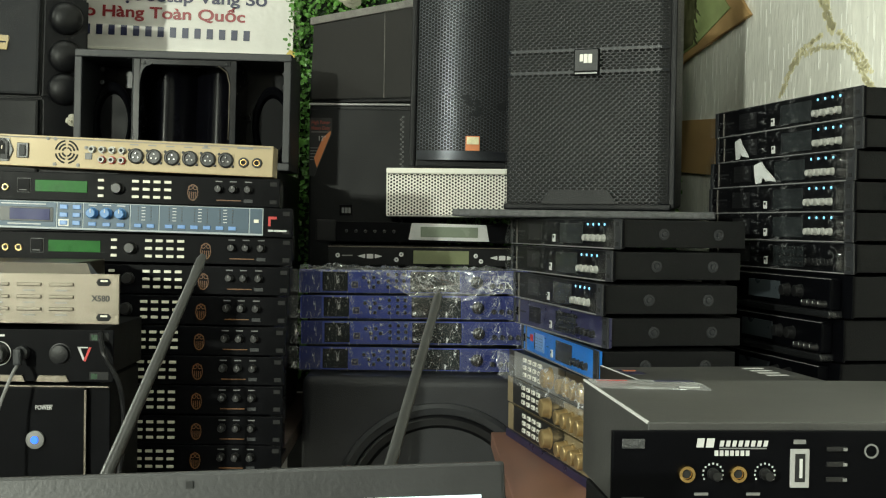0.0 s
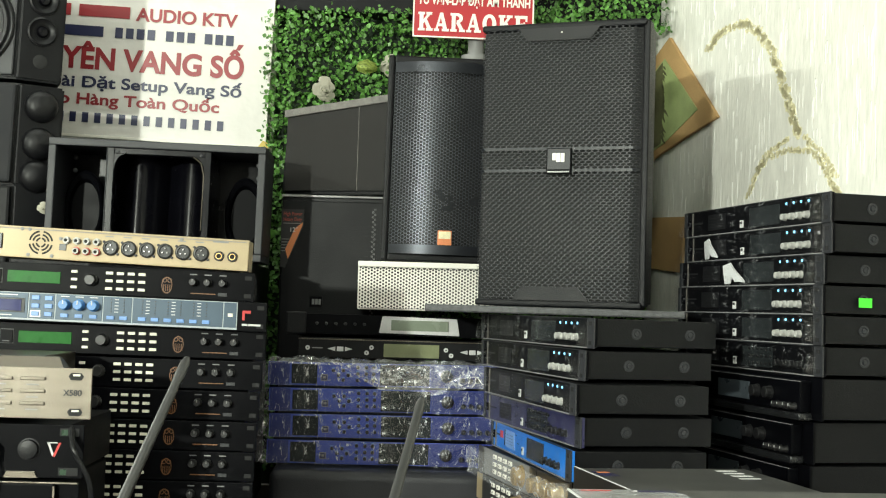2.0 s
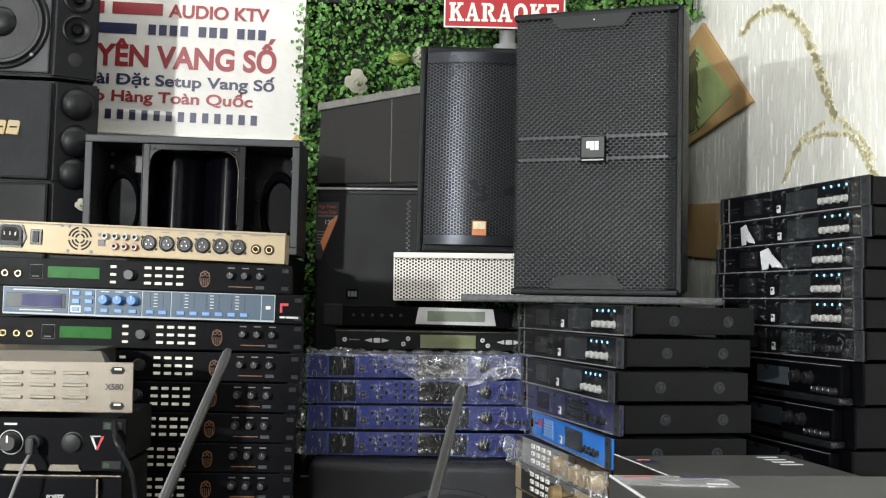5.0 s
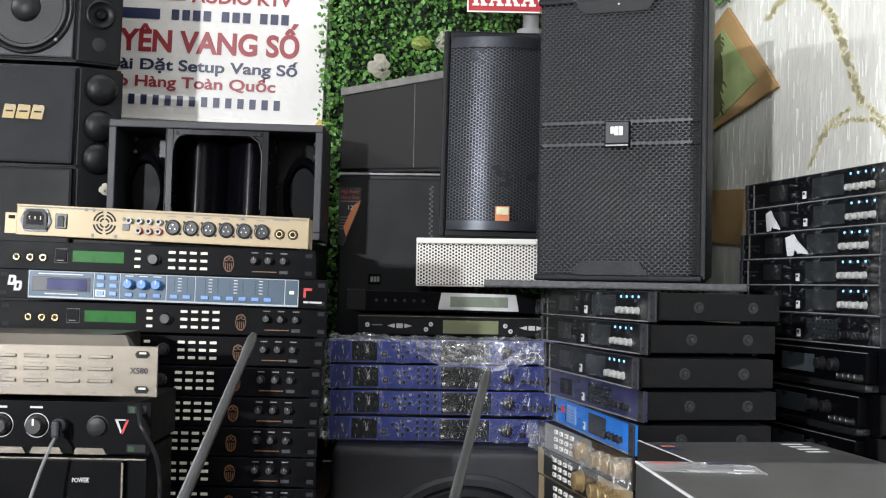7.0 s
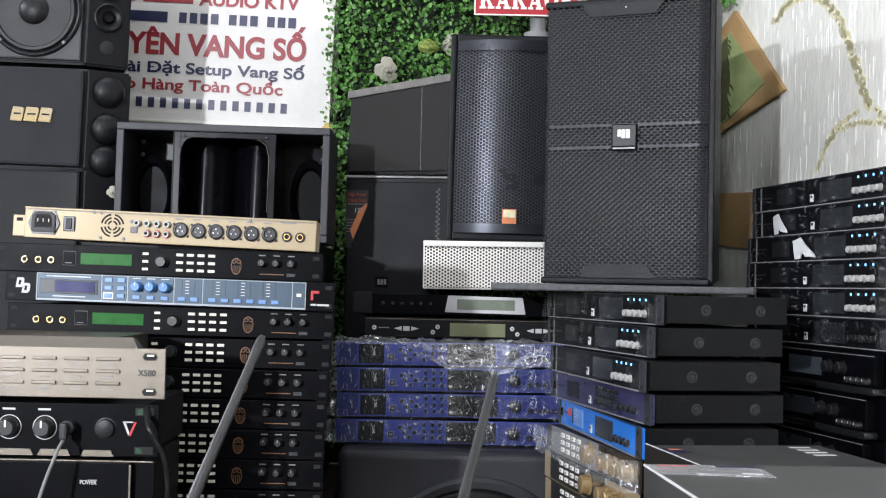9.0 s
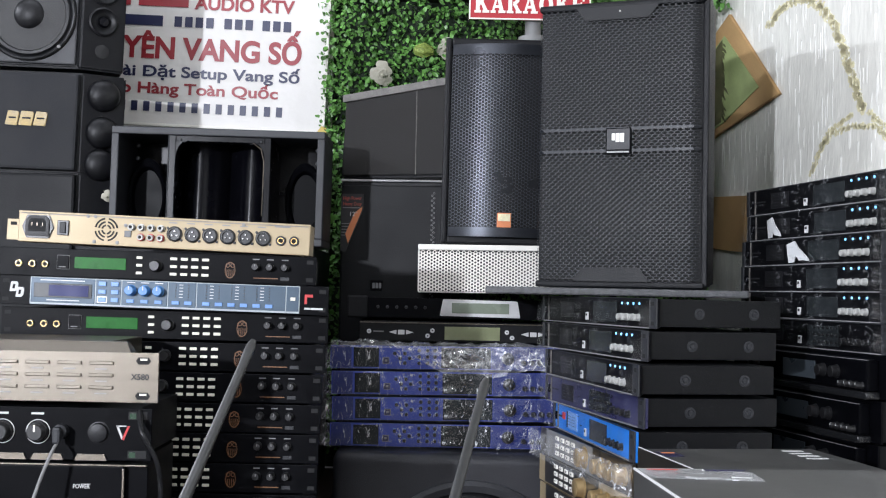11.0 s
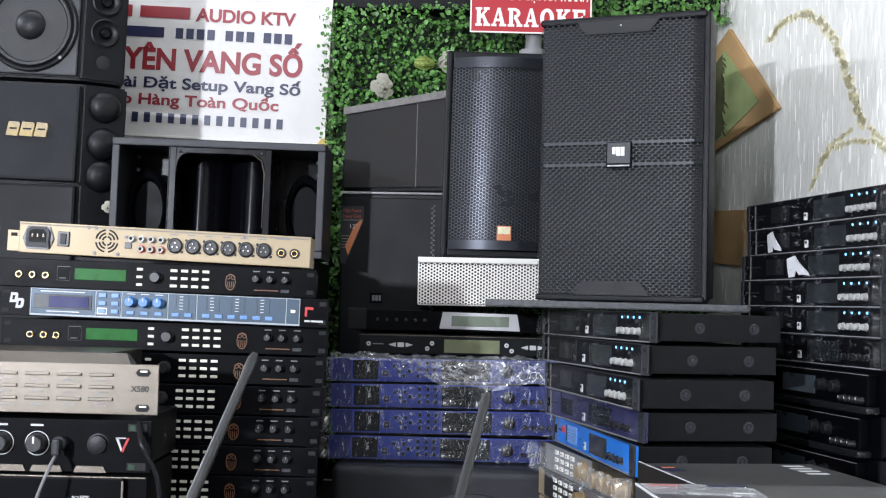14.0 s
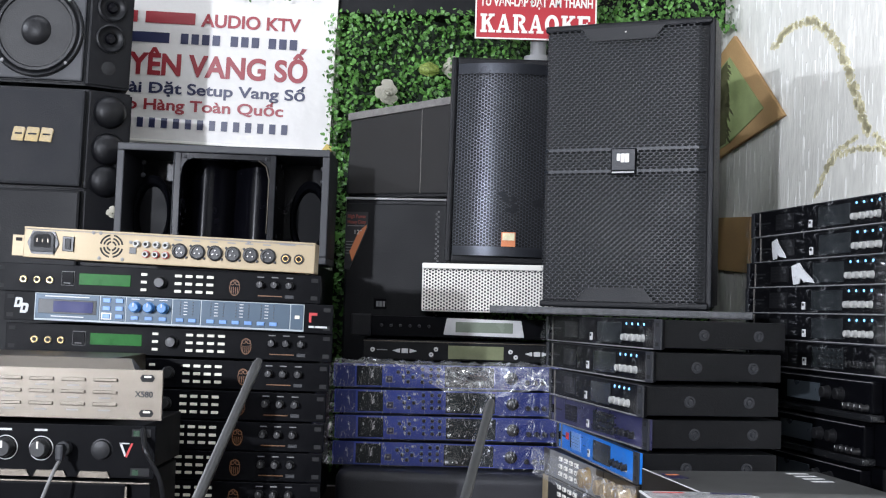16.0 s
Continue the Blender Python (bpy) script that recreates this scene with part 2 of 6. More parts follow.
L_BLUE = glowing("blue_indicator", (0.25, 0.6, 1.0), 1.6)
L_POWER = glowing("power_ring_light", (0.02, 0.12, 1.0), 2.0)
L_GREEN = material("dim_green_lens", (0.008, 0.045, 0.015), 0.3)
L_SCREEN = glowing("laptop_screen_light", (0.75, 0.85, 1.0), 1.0)


# ---- building helpers ----
def thing(name, label, category, m, group=""):
    ob = new(name)
    ob.empty_display_size = 0.05
    ob.matrix_world = m
    return tagged(ob, label, category, group)


def part(name, bm, mat, parent, label="", smooth=False):
    me = bpy.data.meshes.new(name)
    bm.normal_update()
    bm.to_mesh(me)
    bm.free()
    me.materials.append(mat)
    if smooth:
        me.shade_smooth()
        me.set_sharp_from_angle(angle=radians(35))
    ob = new(name, me)
    ob.parent = parent
    if label:
        tagged(ob, label)
    return ob


def box(x0, x1, y0, y1, z0, z1, bevel=0.0, bm=None, seg=2):
    own = bmesh.new()
    g = bmesh.ops.create_cube(own, size=1)
    for v in g["verts"]:
        v.co = Vector((x0 if v.co.x < 0 else x1, y0 if v.co.y < 0 else y1, z0 if v.co.z < 0 else z1))
    if bevel:
        bmesh.ops.bevel(own, geom=own.edges[:], offset=bevel, segments=seg, affect="EDGES", profile=0.6)
    return join(bm, own)


def join(bm, own):
    if bm is None:
        return own
    me = bpy.data.meshes.new("tmp")
    own.to_mesh(me)
    own.free()
    bm.from_mesh(me)
    bpy.data.meshes.remove(me)
    return bm


def lathe(profile, seg=24, axis="y", at=(0, 0, 0), bm=None, ring=False):
    """Turns a profile of (radius, offset along the axis) pairs round an axis; ring leaves the middle open."""
    own = bmesh.new()
    rings = []
    for r, o in profile:
        loop = []
        for i in range(seg):
            a = 2 * math.pi * i / seg
            c, s = r * math.cos(a), r * math.sin(a)
            p = (c, o, s) if axis == "y" else (c, s, o) if axis == "z" else (o, c, s)
            loop.append(own.verts.new(Vector(p) + Vector(at)))
        rings.append(loop)
    for a, b in zip(rings, rings[1:] + rings[:1] if ring else rings[1:]):
        for i in range(seg):
            own.faces.new((a[i], a[(i + 1) % seg], b[(i + 1) % seg], b[i]))
    if not ring:
        own.faces.new(rings[0])
        own.faces.new(rings[-1])
    bmesh.ops.recalc_face_normals(own, faces=own.faces[:])
    return join(bm, own)


def prism(points, y0, y1, bevel=0.0, bm=None):
    """An outline in x and z, drawn out from y0 to y1."""
    own = bmesh.new()
    a = [own.verts.new((x, y0, z)) for x, z in points]
    b = [own.verts.new((x, y1, z)) for x, z in points]
    own.faces.new(a)
    own.faces.new(b[::-1])
    for i in range(len(a)):
        j = (i + 1) % len(a)
        own.faces.new((a[j], a[i], b[i], b[j]))
    bmesh.ops.recalc_face_normals(own, faces=own.faces[:])
    if bevel:
        bmesh.ops.bevel(own, geom=own.edges[:], offset=bevel, segments=2, affect="EDGES")
    return join(bm, own)


def tube(points, radii, seg=10, bm=None):
    """A round rod along points."""
    own = bmesh.new()
    rings = []
    pts = [Vector(p) for p in points]
    for i, p in enumerate(pts):
        d = (pts[min(i + 1, len(pts) - 1)] - pts[max(i - 1, 0)]).normalized()
        q = d.to_track_quat("Z", "Y")
        r = radii[i] if isinstance(radii, (list, tuple)) else radii
        rings.append([own.verts.new(p + q @ Vector((r * math.cos(2 * math.pi * k / seg), r * math.sin(2 * math.pi * k / seg), 0))) for k in range(seg)])
    for a, b in zip(rings, rings[1:]):
        for k in range(seg):
            own.faces.new((a[k], a[(k + 1) % seg], b[(k + 1) % seg], b[k]))
    own.faces.new(rings[0][::-1])
    own.faces.new(rings[-1])
    bmesh.ops.recalc_face_normals(own, faces=own.faces[:])
    return join(bm, own)


def perforated(name, mat, parent, width, height, pitch, hole, place, skip=None, depth=0.0012, label="", flat=1.0):
    """A sheet with a honeycomb of holes. place(u, v, d) puts a point of the sheet, d deep, into the thing. flat squeezes the cells' height."""
    verts, faces = [], []
    dz = pitch * 0.866 * flat
    rows, cols = int(height / dz), int(width / pitch)
    for r in range(rows):
        for c in range(cols):
            u, v = (c + 0.5 + 0.5 * (r % 2)) * pitch, (r + 0.5) * dz
            if u > width - pitch * 0.3:
                continue
            solid = skip is not None and skip(u, v)
            base = len(verts)
            out, inn, low = [], [], []
            for k in range(6):
                a = math.pi / 6 + k * math.pi / 3
                out.append(place(u + math.cos(a) * pitch / 1.732, v + math.sin(a) * pitch / 1.732 * flat, 0))
                inn.append(place(u + math.cos(a) * hole, v + math.sin(a) * hole * flat, 0))
                low.append(place(u + math.cos(a) * hole, v + math.sin(a) * hole * flat, depth))
            if solid:
                verts += out
                faces.append([base + k for k in range(6)])
                continue
            verts += out + inn + low
            for k in range(6):
                j = (k + 1) % 6
                faces.append((base + k, base + j, base + 6 + j, base + 6 + k))
                faces.append((base + 6 + k, base + 6 + j, base + 12 + j, base + 12 + k))
    me = bpy.data.meshes.new(name)
    me.from_pydata(verts, [], faces)
    me.materials.append(mat)
    ob = new(name, me)
    ob.parent = parent
    return tagged(ob, label, kind="stuff")


def lettering(text, size, mat, parent, x, y, z, width=None, depth=0.0004, bold=0.0, align="LEFT"):
    """Letters that stand on a face turned to -y; width squeezes or stretches the line to that length."""
    data = bpy.data.curves.new("lettering", "FONT")
    data.body, data.size, data.extrude, data.offset, data.align_x = text, size, depth, bold, align
    data.materials.append(mat)
    ob = new("lettering", data)
    ob.parent = parent
    if width:
        bpy.context.view_layer.update()
        data_w = max(1e-6, ob.dimensions.x)
        ob.scale = (width / data_w, 1, 1)
    ob.location, ob.rotation_euler = (x, y, z), (math.pi / 2, 0, 0)
    return ob


def bars(name, mat, parent, spans, y, z, h, label=""):
    """Writing that stays plain: a bar for each word, from x0 to x1."""
    for x0, x1 in spans:
        part(name, box(x0, x1, y - 0.0006, y + 0.0006, z, z + h), mat, parent, label)


def knob(parent, x, z, r, out, mat, name="knob", label="", mark=None, y=0.0):
    k = part(name, lathe([(r * 1.12, 0), (r * 1.12, -out * 0.15), (r, -out * 0.2), (r * 0.92, -out * 0.92), (r * 0.8, -out), (0.0001, -out)], 20, at=(x, y, z)), mat, parent, label, smooth=True)
    if mark:
        part("pointer", box(x - r * 0.1, x + r * 0.1, y - out - 0.0006, y - out + 0.001, z + r * 0.1, z + r * 0.85), mark, k)
    return k


def jack(parent, x, z, r, mat, y=0.0, name="jack_socket", label=""):
    j = part(name, lathe([(r, 0), (r, -0.002), (r * 0.9, -0.003), (r * 0.6, -0.003), (r * 0.55, -0.001), (0.0001, -0.001)], 18, at=(x, y, z)), mat, parent, label, smooth=True)
    part("hole", lathe([(r * 0.5, -0.0012), (r * 0.45, -0.0016), (0.0001, -0.0016)], 14, at=(x, y, z)), M_DARK, j)
    return j


def rack_case(name, label, m, w, h, d, face, ear=0.02, group="", body=None, lip=0.002):
    """A rack unit: a folded steel case behind a face plate with ears; the face lies at y = 0 and looks to -y."""
    u = thing(name, label, "audio unit", m, group)
    part("body", box(ear, w - ear, 0.004, d, 0.003, h - lip, 0.0012), body or M_CASE, u)
    plate = box(0, w, 0, 0.004, 0.001, h - 0.001, 0.0008)
    part("face_plate", plate, face, u)
    return u


def ear_slots(u, w, h, mat=M_DARK):
    for x in (0.009, w - 0.009):
        for z in (h * 0.2, h * 0.8):
            part("ear_slot", box(x - 0.005, x + 0.005, -0.0004, 0.001, z - 0.003, z + 0.003, 0.0003), mat, u)


def side_screws(u, w, d, h, ear=0.02):
    for y in (0.07, d - 0.045):
        s = lathe([(0.0085, 0), (0.0085, 0.001), (0.006, 0.0014), (0.005, 0.0002), (0.0035, 0.0002), (0.003, 0.002), (0.0001, 0.0022)], 14, "x", (w - ear, y, h * 0.5))
        part("side_screw", s, M_BAFFLE, u, smooth=True)


# ---- the room ----
def slab(name, x0, x1, y0, y1, z0, z1, mat, m=None, label=""):
    ob = part(name, box(x0, x1, y0, y1, z0, z1), mat, None, label)
    if m is not None:
        ob.matrix_world = m
    return tagged(ob, label, kind="structure")


slab("floor", -3.3, 2.4, -3.5, 2.95, -0.1, 0.0, M_TILEFLOOR, label="pale glazed tile floor")
slab("ceiling", -3.3, 2.4, -3.5, 2.95, 2.8, 2.9, M_CEIL, label="off-white painted ceiling")
slab("wall_back", -3.3, 2.4, 2.8, 2.95, 0.0, 2.8, M_PLASTER, label="plain wall behind the leaf panel")
slab("wall_left", -3.3, -3.15, -3.5, 2.8, 0.0, 2.8, M_PLASTER, label="plain painted shop wall")
slab("wall_front", -3.15, 2.4, -3.5, -3.35, 0.0, 2.8, M_PLASTER, label="plain painted shop wall")
WALL_M = pose(0.603, 2.75, 0.0, 0, 0, -76.3)
wallpaper = slab("wall_right", -0.1, 6.3, 0.0, 0.12, 0.0, 2.8, M_WALLPAPER, WALL_M, "white wallpaper with fine vertical relief streaks")


def counter(name, x0, x1, y0, y1, top, mat=M_WOOD, label="dark laminate shop counter carrying the audio units"):
    t = thing(name, label, "counter", pose(0, 0, 0), "counters")
    part("top", box(x0, x1, y0, y1, top - 0.03, top, 0.003), mat, t)
    for x in (x0 + 0.03, x1 - 0.06):
        for y in (y0 + 0.03, y1 - 0.06):
            part("leg", box(x, x + 0.04, y, y + 0.04, 0, top - 0.03, 0.003), M_CASE, t)


counter("counter", -1.3, -0.2, 1.3, 2.72, 0.905)
counter("counter", 0.16, 0.62, 1.32, 2.235, 0.905, M_ROSEWOOD, "reddish wooden counter under the angled stack")
counter("counter", 0.63, 0.83, 1.4, 2.02, 0.905)
counter("counter", -0.75, 0.75, 0.28, 1.28, 0.9)

# ---- the left stack ----
UW = 0.482


def effect_unit(m, label, group):
    """Karaoke processor: jacks, rocker, green display, ivory keys, emblem and three knobs."""
    u = rack_case("karaoke_processor", label, m, UW, 0.0435, 0.22, M_FACE, group=group)
    b0 = 0.295
    for dx in (-0.252, -0.232, -0.213):
        jack(u, b0 + dx, 0.019, 0.0052, M_KNOBDARK)
        part("gold_ring", lathe([(0.0047, -0.0025), (0.0045, -0.0036), (0.0039, -0.0036), (0.0037, -0.0025)], 16, at=(b0 + dx, 0, 0.019), ring=True), M_BRASS, u)
    part("rocker", box(b0 - 0.1952, b0 - 0.1778, -0.003, 0, 0.0128, 0.0322, 0.0006), M_FACE, u)
    bars("print_bar", M_GREYTAG, u, [(b0 - 0.192, b0 - 0.182)], -0.003, 0.015, 0.0012)
    part("rocker_rim", box(b0 - 0.196, b0 - 0.177, -0.0012, 0, 0.012, 0.033, 0.0004), M_GREYTAG, u)
    part("display", box(b0 - 0.17, b0 - 0.094, -0.0012, 0, 0.014, 0.031, 0.0004), M_GREENLCD, u)
    for r in range(3):
        z = 0.0105 + r * 0.0113
        part("key", box(b0 - 0.0785, b0 - 0.0695, -0.0025, 0, z - 0.002, z + 0.002, 0.0007), M_BUTTON, u)
        for c in range(4):
            x = b0 - 0.0235 + c * 0.0157
            part("key", box(x - 0.0052, x + 0.0052, -0.0025, 0, z - 0.0021, z + 0.0021, 0.0007), M_BUTTON, u)
    knob(u, b0 - 0.05, 0.022, 0.0085, 0.012, M_KNOBDARK)
    oval = lathe([(0.0085, 0), (0.0085, -0.0006), (0.0074, -0.0006), (0.0073, 0)], 18, ring=True)
    bmesh.ops.scale(oval, vec=(0.92, 1, 1.45), verts=oval.verts[:])
    bmesh.ops.translate(oval, vec=(b0 + 0.06, 0, 0.0195), verts=oval.verts[:])
    e = part("emblem", oval, M_AMBER, u)
    for dx in (-0.0045, -0.0015, 0.0015, 0.0045):
        part("emblem_stripe", box(b0 + 0.06 + dx - 0.0005, b0 + 0.06 + dx + 0.0005, -0.0006, 0, 0.0105, 0.0205), M_AMBER, e)
    for dx in (-0.0036, 0.0036):
        part("emblem_eye", lathe([(0.0033, 0), (0.0033, -0.0008), (0.0024, -0.0008), (0.0023, 0)], 12, at=(b0 + 0.06 + dx, 0, 0.0265), ring=True), M_AMBER, e)
    for dx in (0.098, 0.119, 0.141):
        knob(u, b0 + dx, 0.0255, 0.0056, 0.012, M_KNOBDARK, mark=M_GREYTAG)
        bars("print_bar", M_GREYTAG, u, [(b0 + dx - 0.005, b0 + dx + 0.005)], 0, 0.036, 0.0016)
    bars("print_bar", M_AMBER, u, [(b0 + 0.095, b0 + 0.131)], 0, 0.0085, 0.0014)
    part("usb_socket", box(b0 + 0.135, b0 + 0.148, -0.0015, 0, 0.0065, 0.0115, 0.0004), M_BAFFLE, u)
    ear_slots(u, UW, 0.0435)
    return u


u0 = effect_unit(pose(-0.664, 1.8, 1.3115, 0, 0.9, 0), "black karaoke processor with a green display, in a stack", "stacked processors")
for x, z, ry in ((-0.644, 1.2235, 0.5), (-0.647, 1.1775, 0.3), (-0.650, 1.1330, 0.3), (-0.652, 1.0880, 0.2), (-0.654, 1.0435, 0.1), (-0.655, 0.9990, 0.0), (-0.655, 0.9545, 0.0), (-0.656, 0.9115, 0.0)):
    copy_thing(u0, pose(x, 1.8, z - 0.0005, 0, ry, 0))
part_foot = thing("spacer_board", "thin black board under the processor stack", "board", pose(-0.64, 1.81, 0.905))
part("board", box(0, 0.45, 0, 0.2, 0, 0.0068, 0.001), M_CASE, part_foot)


def crossover_unit(m):
    u = rack_case("digital_crossover", "black digital processor with a slate-blue panel and blue keys", m, UW, 0.0445, 0.21, M_FACE)
    x0, x1 = 0.045, 0.44
    part("panel", box(x0, x1, -0.002, 0, 0.0025, 0.0425, 0.0008), M_SLATE_EDGE, u)
    spans = [(x0 + 0.0015, 0.140), (0.1415, 0.178), (0.1795, 0.246), (0.2475, 0.288), (0.2895, 0.419), (0.4205, x1 - 0.0015)]
    for a, b in spans:
        part("panel_field", box(a, b, -0.0028, -0.001, 0.0055, 0.0415, 0.0005), M_SLATE, u)
    part("display_bezel", box(0.051, 0.136, -0.0036, -0.002, 0.013, 0.034, 0.0005), M_DARKLCD, u)
    part("display", box(0.073, 0.131, -0.0042, -0.003, 0.0155, 0.0315, 0.0004), M_NAVYLCD, u)
    bars("print_bar", M_PALETAG, u, [(0.06, 0.125)], -0.0028, 0.0375, 0.0015)
    bars("print_bar", M_PALETAG, u, [(0.07, 0.118)], -0.0028, 0.0085, 0.0015)
    for r in range(3):
        for c in range(2):
            x, z = 0.151 + c * 0.0185, 0.0125 + r * 0.0115
            part("key", box(x - 0.0055, x + 0.0055, -0.005, -0.002, z - 0.0032, z + 0.0032, 0.0008), M_BLUEBTN, u)
    part("lit_key_rim", box(0.1435, 0.1585, -0.0034, -0.002, 0.0075, 0.0175, 0.0005), M_WHITE, u)
    for c in range(3):
        x = 0.1925 + c * 0.0205
        knob(u, x, 0.0275, 0.0075, 0.014, M_BLUEKNOB, y=-0.002, mark=M_PALETAG)
        part("key", box(x - 0.0055, x + 0.0055, -0.005, -0.002, 0.009, 0.0145, 0.0008), M_BLUEBTN, u)
        bars("print_bar", M_PALETAG, u, [(x - 0.006, x + 0.006)], -0.0028, 0.0385, 0.0013)
    for c in range(8):
        x = 0.2585 + c * 0.0184 + (0.008 if c > 1 else 0)
        part("key", box(x - 0.0055, x + 0.0055, -0.005, -0.002, 0.009, 0.0145, 0.0008), M_BLUEBTN, u)
        for r in range(5):
            part("led", lathe([(0.0011, -0.0028), (0.0009, -0.0036), (0.0001, -0.0036)], 8, at=(x, 0, 0.02 + r * 0.0045)), M_KNOBDARK, u)
            if c % 2 == 0:
                bars("print_bar", M_PALETAG, u, [(x + 0.005, x + 0.0105)], -0.0028, 0.0195 + r * 0.0045, 0.0011)
    part("power_key", box(0.4265, 0.4335, -0.0045, -0.002, 0.021, 0.026, 0.0006), M_BUTTON, u)
    for x, z in ((0.0145, 0.02), (0.0235, 0.012)):
        part("maker_mark", prism([(x, z), (x + 0.0085, z), (x + 0.0115, z + 0.003), (x + 0.0125, z + 0.012), (x + 0.0105, z + 0.0145), (x + 0.002, z + 0.0145)], -0.0006 - x * 0.01, 0), M_PALETAG, u)
        part("maker_mark_gap", prism([(x + 0.004, z + 0.004), (x + 0.0072, z + 0.004), (x + 0.0085, z + 0.0105), (x + 0.005, z + 0.0105)], -0.0012, 0), M_FACE, u)
    part("emblem", prism([(0.447, 0.017), (0.4505, 0.017), (0.4505, 0.027), (0.459, 0.027), (0.459, 0.031), (0.447, 0.031)], -0.0008, 0), M_REDSPOT, u)
    bars("print_bar", M_PALETAG, u, [(0.447, 0.455), (0.456, 0.474)], 0, 0.009, 0.0028)
    ear_slots(u, UW, 0.0445)
    return u


crossover_unit(pose(-0.643, 1.785, 1.2685, 0, 1.0, 0))


def champagne_unit(m):
    """The rear of a champagne-coloured unit: mains inlet, fan, phono and balanced sockets."""
    u = thing("champagne_processor", "champagne-coloured processor showing its rear sockets, lying askew", "audio unit", m)
    w, h = 0.431, 0.045
    part("body", box(0, w, 0, 0.055, 0, h, 0.0012), M_CREAM, u)
    part("rear_body", box(0.03, w - 0.03, 0.055, 0.2, 0.002, h - 0.004, 0.0012), M_CREAM, u)
    part("ear", box(-0.02, 0.0, 0.01, 0.012, 0.002, h - 0.012, 0.0004), M_CREAM, u)
    part("ear_slot", box(-0.015, -0.006, 0.009, 0.0105, 0.024, 0.029, 0.0003), M_DARK, u)
    inlet = part("mains_inlet", prism([(0.006, 0.022), (0.013, 0.04), (0.046, 0.04), (0.053, 0.022), (0.046, 0.006), (0.013, 0.006)], -0.003, 0.002, 0.0008), M_KNOBDARK, u)
    part("inlet_well", prism([(0.017, 0.016), (0.042, 0.016), (0.042, 0.03), (0.038, 0.035), (0.021, 0.035), (0.017, 0.03)], -0.0068, -0.005), M_DARK, inlet)
    for x in (0.021, 0.029, 0.037):
        part("pin", box(x, x + 0.0018, -0.0078, -0.006, 0.0235, 0.0285), M_STEEL, inlet)
    part("inlet_collar", prism([(0.012, 0.009), (0.047, 0.009), (0.047, 0.033), (0.041, 0.039), (0.018, 0.039), (0.012, 0.033)], -0.006, -0.002, 0.001), M_RUBBER, inlet)
    part("top_fold", box(0.0, w, -0.0012, 0.004, h - 0.0022, h + 0.0006, 0.0005), M_CREAM, u)
    part("top_seam", box(0.004, w - 0.004, -0.0008, 0, h - 0.0034, h - 0.0024), M_GREYTAG, u)
    part("rocker", box(0.058, 0.075, -0.003, 0, 0.012, 0.034, 0.0008), M_KNOBDARK, u)
    part("rocker_key", box(0.062, 0.071, -0.0045, -0.002, 0.015, 0.031, 0.0008), M_RUBBER, u)
    cx, cz = 0.13, 0.0235
    for r in (0.0175, 0.0125, 0.0075):
        for q in range(4):
            a0, a1 = q * 90 + 10, q * 90 + 80
            pts = [(cx + rr * math.cos(radians(a)), cz + rr * math.sin(radians(a))) for rr, seq in ((r, range(a0, a1 + 1, 14)), (r - 0.0025, range(a1, a0 - 1, -14))) for a in seq]
            part("fan_slot", prism(pts, -0.0006, 0.0002), M_DARK, u)
    for x, z in ((0.102, 0.042), (0.113, 0.005), (0.147, 0.005), (0.113, 0.042), (0.158, 0.031), (0.332, 0.041)):
        part("screw", lathe([(0.0028, 0), (0.0026, -0.0012), (0.0001, -0.0014)], 10, at=(x, 0, z)), M_GREYTAG, u)
    part("usb_socket", box(0.157, 0.167, -0.0015, 0.001, 0.014, 0.0235, 0.0004), M_KNOBDARK, u)
    for c in range(4):
        for r in range(2):
            if c == 0 and r == 0:
                continue
            x, z = 0.167 + c * 0.0145, 0.0145 + r * 0.0145
            s = part("phono_socket", lathe([(0.0055, 0), (0.0055, -0.002), (0.0046, -0.002), (0.0044, -0.008), (0.0028, -0.008), (0.0001, -0.007)], 16, at=(x, 0, z)), M_KNOBWHITE, u, smooth=True)
            part("insulator", lathe([(0.0024, -0.0082), (0.002, -0.0086), (0.0001, -0.0086)], 12, at=(x, 0, z)), M_DARK, s)
    for c in range(3):
        part("colour_ring", lathe([(0.0058, -0.0005), (0.0058, -0.0022), (0.0048, -0.0024), (0.0047, -0.0005)], 16, at=(0.1815 + c * 0.0145, 0, 0.0145), ring=True), M_REDSPOT, u)
    for c in range(6):
        x = 0.231 + c * 0.0262
        s = part("balanced_socket", lathe([(0.0115, 0), (0.0115, -0.003), (0.0095, -0.004), (0.0085, -0.004), (0.0082, -0.001), (0.0001, -0.001)], 24, at=(x, 0, 0.022)), M_KNOBDARK, u, smooth=True)
        for k in range(3):
            a = radians(90 + 120 * k)
            part("pin", lathe([(0.0013, -0.001), (0.0011, -0.004), (0.0001, -0.004)], 8, at=(x + 0.004 * math.cos(a), 0, 0.022 + 0.004 * math.sin(a))), M_CHROME, s)
        part("flange", prism([(x - 0.0125, 0.012), (x + 0.0125, 0.012), (x + 0.0125, 0.032), (x - 0.0125, 0.032)], -0.0008, 0.0004, 0.0003), M_CREAM, s)
        for dx, dz in ((-0.0102, 0.0085), (0.0102, -0.0085)):
            part("flange_screw", lathe([(0.0022, -0.0006), (0.002, -0.0018), (0.0001, -0.002)], 10, at=(x + dx, 0, 0.022 + dz)), M_LAPTOP, s)
        bars("print_bar", M_GREYTAG, u, [(x - 0.009, x + 0.003)], 0, 0.0375, 0.0018)
